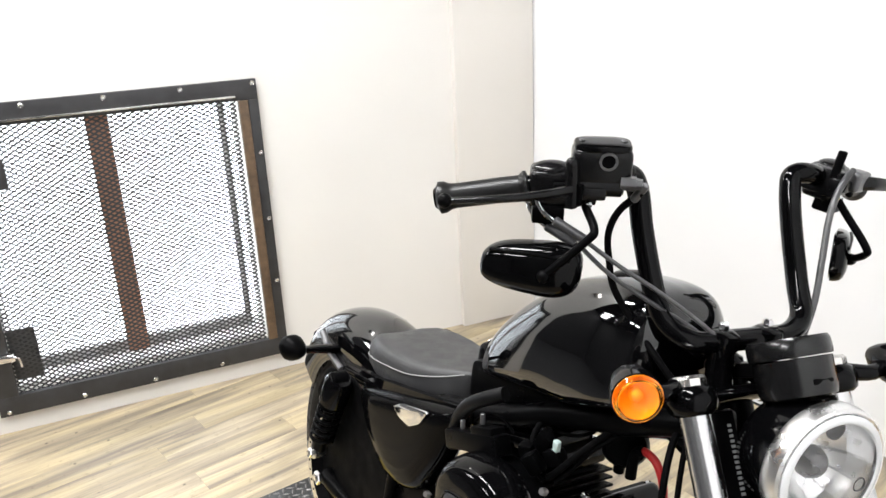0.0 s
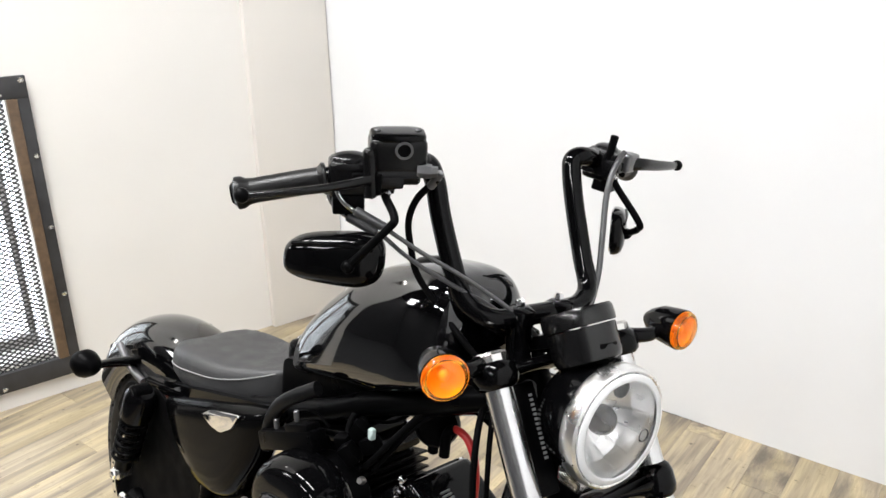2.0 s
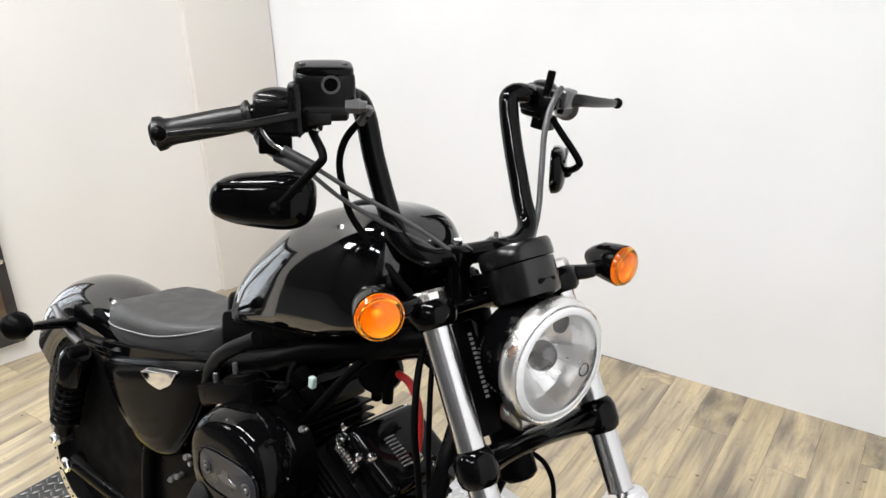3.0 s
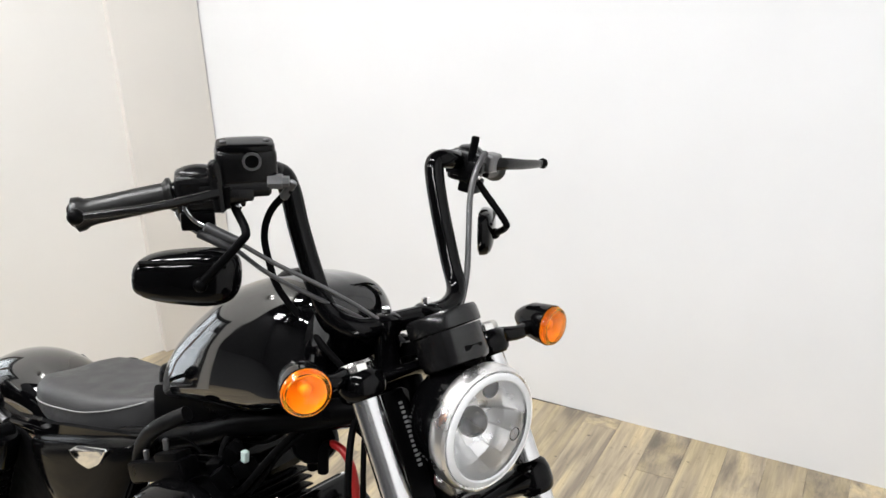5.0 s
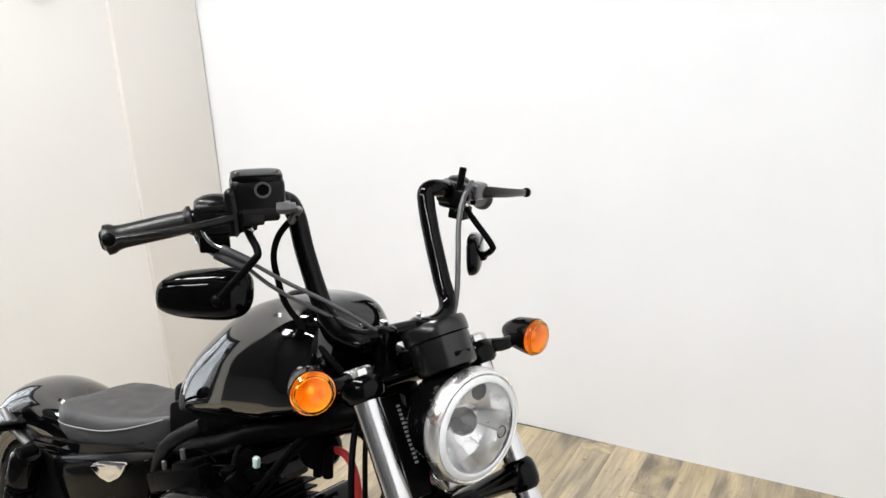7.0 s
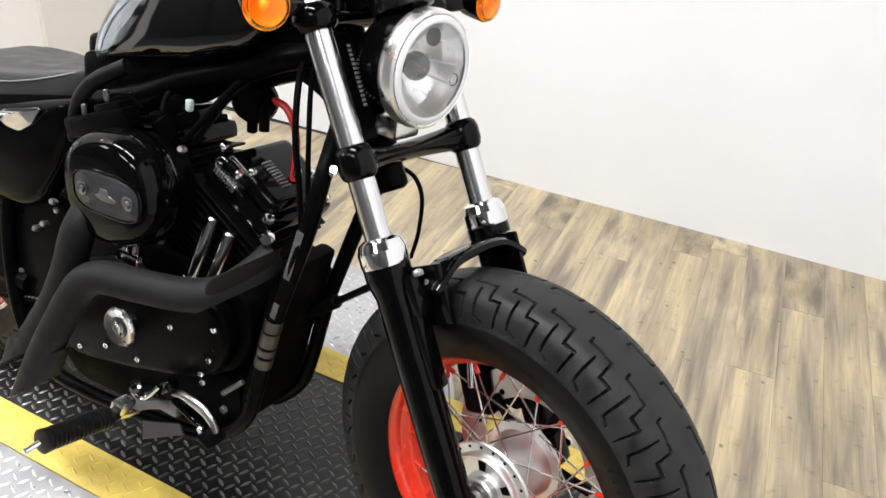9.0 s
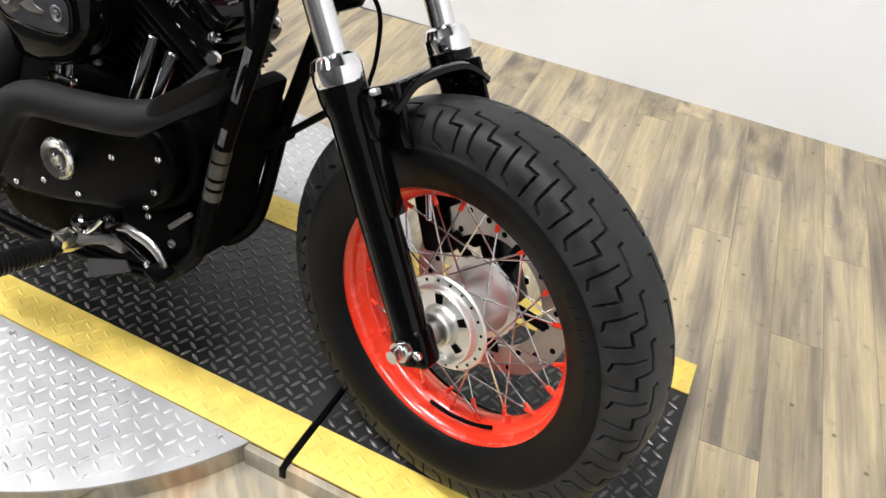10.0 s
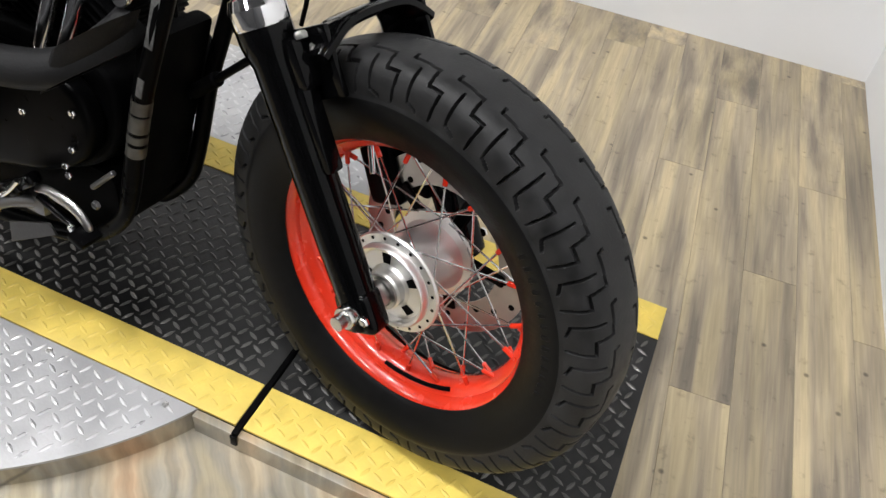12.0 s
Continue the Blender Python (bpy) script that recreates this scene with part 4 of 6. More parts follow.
# ------------------------------------------------ headlamp, gauge, indicators
def headlamp():
    c = V(-0.246, 0, 0.873)
    ax = V(0.985, 0, 0.03).normalized()
    h = part("headlamp", lathe([(0.0, -0.105), (0.035, -0.103), (0.058, -0.088), (0.073, -0.060), (0.0775, -0.028), (0.079, -0.014), (0.0765, -0.014), (0.0735, -0.050), (0.058, -0.080), (0.0, -0.098)], c, ax, 48), GLOSS, bike, "black headlamp with a chrome trim ring", FORK)
    part("trim_ring", lathe([(0.0795, -0.024), (0.0825, -0.020), (0.0832, -0.008), (0.0818, 0.001), (0.0785, 0.0035), (0.0758, 0.002), (0.0752, -0.010), (0.0780, -0.014)], c, ax, 64, True), POLISHED, h, "bright metal trim ring")
    m = Matrix.Translation(c) @ frame_to(ax)
    # segmented reflector: stepped fans of different depth
    prof = [(0.0735, -0.006), (0.071, -0.018), (0.062, -0.036), (0.048, -0.050), (0.034, -0.058), (0.022, -0.061), (0.0, -0.062)]
    bm = lathe(prof, n=120, caps=False)
    rng = random.Random(8)
    fan = [rng.uniform(-0.0045, 0.0045) for _ in range(14)]
    tilt = [rng.uniform(-0.25, 0.25) for _ in range(14)]
    for v in bm.verts:
        rad = math.hypot(v.co.x, v.co.y)
        if 0.02 < rad < 0.0725:
            q = (math.atan2(v.co.y, v.co.x) / (2 * math.pi) + 1) % 1 * 14
            k = int(q + 1e-4) % 14
            v.co.z += fan[k] + tilt[k] * (rad - 0.045) * (1 if k % 2 else -1)
    part("reflector", moved(bm, m), REFLECT, h, "segmented bright reflector", sharp=15)
    for x, y, r in ((-0.043, 0.010, 0.015), (0.030, 0.038, 0.013)):
        part("side_reflector", lathe([(r, -0.030), (r, -0.026), (r - 0.002, -0.026), (r * 0.7, -0.034), (0, -0.038)], tuple(m @ V(x, y, 0)), ax, 24), BULB, h)
    part("bulb_cover", lathe([(0.0, -0.010), (0.008, -0.0115), (0.0155, -0.017), (0.020, -0.025), (0.0205, -0.034), (0.015, -0.044), (0.012, -0.060)], c, ax, 32), BULB, h, "grey bulb shield")
    part("lens_badge", lathe([(0.0075, 0.0065), (0.0085, 0.0078), (0.0095, 0.0065), (0.0085, 0.005)], tuple(m @ V(0.036, -0.014, 0.005)), ax, 20, True), BULB, h)
    g = part("lens", lathe([(0.0, 0.014), (0.030, 0.0125), (0.055, 0.008), (0.0745, 0.0), (0.0735, -0.003), (0.054, 0.0055), (0.030, 0.0100), (0.0, 0.0115)], c, ax, 48), CLEAR, h, "clear glass lens")
    g.visible_shadow = False
    # frosted rim of the lens; its white also paints the bloom on the glass
    part("lens_edge", lathe([(0.0748, 0.0005), (0.0755, 0.0040), (0.0725, 0.0065), (0.0670, 0.0072), (0.0650, 0.0060), (0.0700, 0.0040)], c, ax, 64, True), FROSTED, h, "frosted lens edge with glare put into its white")
    part("bracket", box(c + V(-0.052, 0, -0.094), (0.045, 0.05, 0.030), 0.006), ALU, h)
    part("mount_block", box(c + V(-0.050, 0, 0.092), (0.04, 0.032, 0.030), 0.006), SATIN, h)


headlamp()


def gauge():
    c = V(-0.327, 0.0, 0.972)
    ax = V(-0.50, -0.04, 0.86).normalized()
    g = part("speedometer", lathe([(0.0, -0.040), (0.036, -0.040), (0.0435, -0.036), (0.0460, -0.028), (0.0470, 0.008), (0.0, 0.008)], c, ax, 40), GAUGE, bike, "round black speedometer", BARS)
    part("bezel", lathe([(0.0455, 0.0095), (0.0485, 0.0100), (0.0495, 0.016), (0.0490, 0.028), (0.0465, 0.033), (0.042, 0.033), (0.040, 0.028), (0.040, 0.0095)], c, ax, 48, True), GAUGE, g)
    part("dial", lathe([(0.0, 0.026), (0.0405, 0.026), (0.0405, 0.022), (0.0, 0.022)], c, ax, 40), MATTE, g)
    part("bracket", box(c + V(-0.012, 0, -0.052), (0.03, 0.022, 0.055), 0.004, 2, pose(0, 0, 0, 0, -25, 0)), SATIN, g)
    part("bracket", box(c + V(-0.055, 0, -0.030), (0.07, 0.03, 0.02), 0.004, 2, pose(0, 0, 0, 0, -25, 0)), SATIN, g)
    part("data_plate", box(c + V(-0.004, -0.018, -0.046), (0.028, 0.018, 0.002), 0.001, 1, pose(0, 0, 0, 0, -25, 0)), OAK, g)


gauge()


def indicator(c, ax, root, lens, M, lens_label):
    """A bullet-shaped turn signal on its stalk."""
    c, ax = Vector(c), Vector(ax).normalized()
    if lens:
        r = 0.0300
        b = part("turn_signal", lathe([(0.0, -0.066), (0.010, -0.064), (0.018, -0.054), (0.027, -0.036), (r, -0.012), (r + 0.001, 0.0), (r - 0.0015, 0.0), (r - 0.003, -0.012), (0.018, -0.044), (0.0, -0.050)], c, ax, 32), GLOSS, bike, "", M)
        part("reflector", lathe([(r - 0.0025, 0.000), (r * 0.86, -0.010), (r * 0.55, -0.020), (0.006, -0.024), (0, -0.024)], c, ax, 28, caps=False), AMBER_IN, b)
        part("bulb", join(ball(c + ax * -0.008, 0.0085, 14), rod(c + ax * -0.024, c + ax * -0.012, 0.006, 12)), AMBER_IN, b)
        part("lens", lathe([(r - 0.0005, 0.0005), (r, 0.003), (r - 0.0015, 0.0065), (r * 0.86, 0.0085), (r * 0.80, 0.0078), (r * 0.78, 0.0100), (r * 0.5, 0.0128), (0, 0.014), (0, 0.0115), (r * 0.5, 0.0105), (r * 0.76, 0.0078), (r * 0.80, 0.0050), (r - 0.004, 0.003), (r - 0.003, 0.0005)], c, ax, 48, True), AMBER, b, lens_label, sharp=25).visible_shadow = False
    else:
        r = 0.0285
        b = part("turn_signal", lathe([(0.0, -0.036), (0.010, -0.034), (0.020, -0.024), (r - 0.001, -0.010), (r, 0.0), (r - 0.002, 0.0)], c, ax, 32), SATIN, bike, "", M)
        part("lens", lathe([(r - 0.002, 0.0), (r - 0.002, 0.006), (r * 0.7, 0.018), (0, 0.023)], c, ax, 32), SATIN, b)
    part("stalk", tube([c + ax * (-0.040 if lens else -0.020), (c + Vector(root)) * 0.5 + V(0, 0, -0.002), Vector(root)], 0.0095 if lens else 0.0075, 12, 5, 0.012), GLOSS, b)


indicator((-0.345, -0.205, 0.943), (0.93, -0.36, 0.02), (-0.375, -0.120, 0.935), True, BARS, "amber lens")
indicator((-0.330, 0.214, 0.943), (0.97, 0.04, 0.02), (-0.370, 0.120, 0.935), True, BARS, "amber lens")
indicator((-1.268, -0.240, 0.662), (-0.9, -0.42, 0.05), (-1.325, -0.105, 0.618), False, None, "")
indicator((-1.330, 0.190, 0.600), (-0.9, 0.42, 0.05), (-1.335, 0.100, 0.600), False, None, "")


# ------------------------------------------------ handlebar and its fittings
def grip_line(side, t):
    a, b = V(-0.522, side * 0.178, 1.168), V(-0.612, side * 0.365, 1.127)
    if side < 0:
        a, b = V(-0.524, -0.178, 1.164), V(-0.616, -0.365, 1.117)
    return a + (b - a) * t


def handlebar():
    pts = []
    for side in (-1, 1):
        half = [V(-0.412, side * 0.03, 0.972), V(-0.416, side * 0.078, 0.973), V(-0.432, side * 0.104, 0.990), V(-0.458, side * 0.112, 1.03), V(-0.490, side * 0.117, 1.095), V(-0.512, side * 0.122, 1.146), V(-0.520, side * 0.138, 1.168), grip_line(side, 0), grip_line(side, 0.95)]
        if side < 0:
            half = half[:2] + [p + V(-0.011, 0, 0) for p in half[2:5]] + [half[5] + V(-0.005, 0, 0)] + half[6:]
        if side > 0:
            half = half[:2] + [p + V(0, 0.007, 0) for p in half[2:6]] + half[6:]
        pts = [*reversed(half), *pts] if side < 0 else pts + half
    hb = part("handlebar", tube(pts, 0.0148, 18, 6), GLOSS, bike, "gloss black high-rise handlebar", BARS)
    for side in (-1, 1):
        part("riser", lathe([(0.020, 0), (0.018, 0.01), (0.017, 0.045), (0.021, 0.052), (0.021, 0.07), (0.012, 0.076), (0, 0.076)], (-0.405, side * 0.036, 0.912), (-0.1, 0, 1), 20), GLOSS, hb)
        part("riser_bolt", bolt_head((-0.413, side * 0.036, 0.988), (-0.1, 0, 1), 0.007, 0.008), CHROME, hb)
    for side in (-1, 1):
        d = (grip_line(side, 1) - grip_line(side, 0)).normalized()
        g = part("grip", lathe([(0.0145, 0.0), (0.021, 0.002), (0.0215, 0.006), (0.0165, 0.012), (0.0170, 0.04), (0.0165, 0.095), (0.0175, 0.104), (0.021, 0.110), (0.0215, 0.118), (0.014, 0.122), (0, 0.122)], grip_line(side, 0.43), d, 24), GRIP, bike, "black rubber grip with chrome end", BARS)
        part("grip_end", lathe([(0.0, 0.126), (0.012, 0.125), (0.015, 0.122)], grip_line(side, 0.43), d, 20), SATIN, g)
        up = V(0.28, 0, 0.96)
        fw = d.cross(up).normalized() * (1 if side < 0 else -1)
        if fw.x < 0:
            fw = -fw
        M = Matrix((( -d.x, fw.x, up.x, 0), (-d.y, fw.y, up.y, 0), (-d.z, fw.z, up.z, 0), (0, 0, 0, 1)))
        # x along the bar towards the middle, y ahead, z up
        B = BARS @ Matrix.Translation(grip_line(side, 0.30)) @ M
        s = part("switch_housing", box((0.004, 0.0, -0.002), (0.062, 0.044, 0.052), 0.011, 3), CONTROL, bike, "black switch housing", B)
        part("housing_cap", ball((0.002, 0.0, 0.021), 0.024, 18, (1.15, 0.82, 0.42)), CONTROL, s)
        part("switch_block", box((-0.002, 0.012, -0.034), (0.042, 0.030, 0.024), 0.004, 2), SATIN, s)
        part("switch_button", box((0.010, 0.026, 0.006), (0.016, 0.006, 0.012), 0.002, 1), MATTE, s)
        part("switch_screw", bolt_head((0.028, 0.012, -0.026), (0, 1, -0.3), 0.004, 0.003), CHROME, s)
        cl = part("lever_clamp", join(box((0.046, 0.010, 0.004), (0.024, 0.052, 0.040), 0.007, 2), box((0.042, 0.036, 0.006), (0.050, 0.026, 0.018), 0.005, 2)), CONTROL, bike, "", B)
        part("clamp_screw", bolt_head((0.046, 0.037, -0.012), (0, 1, 0), 0.006, 0.004), CHROME, cl)
        lv = [V(0.030, 0.050, 0.012), V(0.0, 0.064, 0.014), V(-0.05, 0.074, 0.012), V(-0.105, 0.080, 0.010), V(-0.150, 0.082, 0.008)]
        short = 0.84 if side < 0 else 1.0
        drop = 0.003 if side < 0 else 0.0
        lv = [V(p.x * short, p.y, p.z - drop * min(1.0, max(0.0, (0.03 - p.x) / 0.05))) for p in lv]
        secs = []
        path = smooth_path(lv, 6)
        for i, p in enumerate(path):
            f = i / (len(path) - 1)
            secs.append([p + V(0, math.cos(a) * (0.0065 - 0.002 * f), math.sin(a) * (0.0115 - 0.005 * f) * (0.6 if side < 0 else 1.0)) for a in [2 * math.pi * q / 10 for q in range(10)]])
        le = part("lever", loft(secs), CONTROL, bike, "black hand lever", B)
        part("lever_tip", ball((-0.156 * short, 0.082, 0.008 - drop), 0.0095, 14), SATIN, le)
        part("lever_pivot", rod((0.034, 0.046, -0.010), (0.034, 0.046, 0.018), 0.005, 12), SATIN, le)
        if side < 0:
            mc = part("brake_reservoir", box((0.060, 0.020, 0.036), (0.074, 0.048, 0.052), 0.013, 4), CONTROL, bike, "black brake fluid reservoir with sight glass", B)
            part("reservoir_lid", dome(stadium(0.0355, 0.0225, 10, 4.0), [(0.97, 0.0), (1.0, 0.002), (1.0, 0.006), (0.96, 0.0085), (0.85, 0.0098), (0.5, 0.0102)], pose(0.060, 0.020, 0.0565)), GLOSS, mc)
            for sx in (-0.026, 0.026):
                part("lid_screw", bolt_head((0.060 + sx, 0.020, 0.0662), (0, 0, 1), 0.0042, 0.002), DULL, mc)
            part("sight_ring", lathe([(0.0085, 0.0), (0.0115, 0.0), (0.0115, 0.0022), (0.0085, 0.0022)], (0.066, 0.0442, 0.048), (0, 1, 0), 24, True), DULL, mc)
            part("sight_glass", lathe([(0.0, 0.0012), (0.0085, 0.0012), (0.0085, 0.0)], (0.066, 0.0442, 0.048), (0, 1, 0), 20), MATTE, mc)
            part("reservoir_post", rod((0.022, 0.043, 0.044), (0.026, 0.043, -0.014), 0.0088, 16), CONTROL, mc)
            part("post_tip", ball((0.022, 0.044, 0.044), 0.0082, 12), CONTROL, mc)
            part("master_cylinder", rod((0.030, 0.034, 0.012), (0.088, 0.034, 0.012), 0.0130, 18), CONTROL, mc)
            part("banjo_bolt", lathe([(0.0, 0.026), (0.007, 0.026), (0.0075, 0.018), (0.0095, 0.018), (0.0095, 0.0)], (0.084, 0.040, 0.020), (1, 0.2, 0), 6), DULL, mc)
        else:
            part("cable_bracket", box((0.026, 0.046, 0.014), (0.046, 0.024, 0.030), 0.007, 3), DULL, cl)
            part("mirror_bolt", rod((0.054, 0.024, 0.010), (0.054, 0.024, 0.052), 0.0065, 12), SATIN, cl)


handlebar()


def mirrors():
    for side in (-1, 1):
        c = V(-0.539, side * 0.257, 1.043) if side < 0 else V(-0.512, 0.245, 1.052)
        deep = 1.0 if side < 0 else 0.6
        ma = radians(36 if side < 0 else 41)
        nr = V(math.cos(ma), side * math.sin(ma), 0.05).normalized()
        w = V(-math.sin(ma), side * math.cos(ma), 0).normalized()
        up = nr.cross(w) if nr.cross(w).z > 0 else w.cross(nr)
        M = Matrix(((w.x, up.x, nr.x, c.x), (w.y, up.y, nr.y, c.y), (w.z, up.z, nr.z, c.z), (0, 0, 0, 1)))
        shape = [(x, (y * 0.86 if y > 0 else y * (0.92 - 0.30 * x / 0.066)) - 0.008 * (x / 0.08)) for x, y in stadium(0.067, 0.0395, 10, 3.0)]
        mr = part("mirror", dome(shape, [(s, q * deep) for s, q in ((0.90, -0.010), (1.0, -0.008), (1.0, 0.002), (0.96, 0.012), (0.86, 0.020), (0.62, 0.026), (0.3, 0.029))], M), GLOSS, bike, "black oval mirror housing", BARS)
        part("mirror_glass", dome(shape, [(0.90, -0.0125 * deep), (0.90, -0.0102 * deep)], M), CHROME, mr)
        part("mirror_ridge", moved(tube([(-0.052, 0.018, 0.0225 * deep), (0.0, 0.022, 0.0255 * deep), (0.052, 0.020, 0.0225 * deep)], 0.0028, 8), M), SATIN, mr)
        root = grip_line(side, 0.16) + V(0.028, 0, 0.0)
        el = V(-0.472, side * 0.213, 1.105) if side < 0 else V(-0.458, side * 0.226, 1.075)
        foot = M @ V(-0.022, -0.004, 0.030 * deep)
        part("mirror_stem", tube([root + V(0, 0, 0.012), root + V(0.004, 0, -0.02), el + V(0.004, 0, 0.006), el + V(0.002, side * 0.008, -0.010), foot], 0.0055, 10, 6), SATIN, mr)
        part("stem_ball", ball(foot, 0.009, 12), SATIN, mr)


mirrors()


def bar_cables():
    lines = ([(-0.492, -0.204, 1.086), (-0.465, -0.169, 1.061), (-0.440, -0.121, 1.032), (-0.420, -0.077, 1.002), (-0.405, -0.047, 0.977), (-0.395, -0.017, 0.948)],
             [(-0.512, -0.203, 1.076), (-0.475, -0.179, 1.050), (-0.450, -0.131, 1.019), (-0.430, -0.080, 0.990), (-0.414, -0.050, 0.968), (-0.402, -0.018, 0.940)])
    for o, line in zip((V(0, 0, 0), V(-0.024, 0.002, -0.013)), lines):
        cb = part("throttle_cable", tube(line, 0.0030, 8), BRAID, bike, "", BARS)
        part("cable_elbow", tube([V(-0.545, -0.257, 1.140) + o, V(-0.541, -0.255, 1.128) + o, V(-0.532, -0.249, 1.116) + o, V(-0.517, -0.238, 1.107) + o], 0.0036, 10), CHROME, cb, "chrome cable elbow")
        part("cable_adjuster", rod(V(-0.520, -0.2405, 1.109) + o, V(-0.495, -0.2085, 1.090) + o, 0.0066, 12), DULL, cb)
        part("adjuster_end", rod(V(-0.496, -0.2098, 1.0908) + o, V(-0.490, -0.2022, 1.0864) + o, 0.0048, 10), CHROME, cb)
    part("brake_hose", tube([(-0.472, -0.148, 1.156), (-0.499, -0.160, 1.125), (-0.508, -0.165, 1.092), (-0.505, -0.160, 1.056), (-0.505, -0.146, 1.016), (-0.473, -0.126, 0.974), (-0.431, -0.110, 0.937), (-0.39, -0.07, 0.88)], 0.0048, 10), MATTE, bike, "", BARS)
    part("hose_fitting", rod((-0.468, -0.146, 1.166), (-0.482, -0.153, 1.143), 0.0056, 10), DULL, bike, "", BARS)
    part("clutch_cable", tube([(-0.482, 0.206, 1.182), (-0.476, 0.190, 1.172), (-0.470, 0.172, 1.150), (-0.462, 0.158, 1.115), (-0.447, 0.145, 1.060), (-0.430, 0.128, 1.000), (-0.41, 0.09, 0.93), (-0.40, 0.06, 0.84)], 0.0046, 10), BRAID, bike, "", BARS)


bar_cables()


# ------------------------------------------------ tank, seat, rear fender
def tank():
    st = [(-0.8501, 0.7729, 0.7765, 0.030), (-0.8445, 0.7650, 0.8009, 0.0490), (-0.8257, 0.7625, 0.8385, 0.0625), (-0.7881, 0.7696, 0.8851, 0.0735), (-0.7281, 0.7850, 0.9375, 0.0850), (-0.66, 0.8015, 0.9848, 0.0956),
          (-0.58, 0.8177, 1.0150, 0.1043), (-0.5266, 0.8369, 1.0237, 0.1081), (-0.4855, 0.8545, 1.0223, 0.1041), (-0.4633, 0.8742, 1.0075, 0.0927), (-0.4502, 0.9011, 0.9778, 0.0697), (-0.4446, 0.9282, 0.9462, 0.034)]
    half = [(0, 0.0, 0.0), (0, 0.55, 0.012), (0, 0.86, 0.030), (0, 0.965, 0.080), (0, 1.0, 0.17), (0, 0.992, 0.31), (0, 0.965, 0.46), (0, 0.915, 0.62), (0, 0.815, 0.78), (0, 0.64, 0.91), (0, 0.38, 0.98), (0, 0.0, 1.0)]
    half = smooth_path(half, 5)
    whole = half[:-1] + [V(0, -p.y, p.z) for p in reversed(half)][:-1]
    mids = smooth_path([(x, zb, zt) for x, zb, zt, hw in st], 5)
    wide = smooth_path([(x, hw, 0) for x, zb, zt, hw in st], 5)
    bm = loft([[V(a.x, b.y * q.y, a.y + (a.z - a.y) * q.z) for q in whole] for a, b in zip(mids, wide)])
    t = part("fuel_tank", bm, CLEARCOAT, bike, "gloss black peanut fuel tank", sharp=80)
    part("fuel_cap", join(lathe([(0.0, 0.016), (0.020, 0.015), (0.028, 0.010), (0.030, 0.002), (0.030, -0.015)], (-0.575, -0.004, 1.004), (-0.20, -0.05, 0.95), 32)), SATIN, t, "black screw fuel cap")
    part("tank_bolt", bolt_head((-0.872, -0.012, 0.795), (-0.8, 0, 0.6), 0.008, 0.006), CHROME, t)
    part("tank_mount", box((-0.866, 0, 0.768), (0.05, 0.066, 0.055), 0.018, 3), SATIN, t)
    part("tank_seam", tube([(x, -0.90 * hw, zb + 0.07 * (zt - zb)) for x, zb, zt, hw in st[1:-1]], 0.0035, 8), SATIN, t)


tank()


def seat():
    st = [(-1.226, 0.640, 0.680, 0.044), (-1.216, 0.618, 0.694, 0.082), (-1.188, 0.606, 0.704, 0.112), (-1.14, 0.600, 0.711, 0.126), (-1.08, 0.602, 0.715, 0.128), (-1.02, 0.610, 0.718, 0.119), (-0.97, 0.624, 0.724, 0.100), (-0.93, 0.646, 0.730, 0.075),
          (-0.905, 0.668, 0.733, 0.053), (-0.890, 0.690, 0.732, 0.032)]
    st = [(x, zb + 0.012 - 0.024 * max(0.0, (x + 1.08) / 0.19), zt + 0.003, hw * 0.85) for x, zb, zt, hw in st]
    secs = []
    for x, zb, zt, hw in st:
        s = []
        for k in range(36):
            a = 2 * math.pi * k / 36
            c, n = math.cos(a), math.sin(a)
            y = hw * math.copysign(abs(c) ** 0.5, c) * (1.0 if n > -0.2 else 0.97)
            dish = 0.010 * max(0, 1 - (y / hw) ** 2) if n > 0 else 0
            z = (zb + zt) / 2 + (zt - zb) / 2 * math.copysign(abs(n) ** 0.55, n) - dish
            s.append(V(x, y, z))
        secs.append(s)
    se = part("seat", loft(secs), LEATHER, bike, "black vinyl solo seat with pale stitching", sharp=70)
    for side in (-1, 1):
        line = [(-1.219, side * 0.076, 0.652)]
        for i, (x, zb, zt, hw) in enumerate(st[2:-1]):
            f = 0.46 + 0.36 * (i / 6) ** 0.8
            n = abs(2 * f - 1) ** (1 / 0.55)
            line.append((x, side * (hw * (1 - n * n) ** 0.25 + 0.0006), zb + (zt - zb) * f))
        part("seam_piping", tube(line, 0.0014, 6, 6), SEAM, se, "pale stitched seam")


seat()


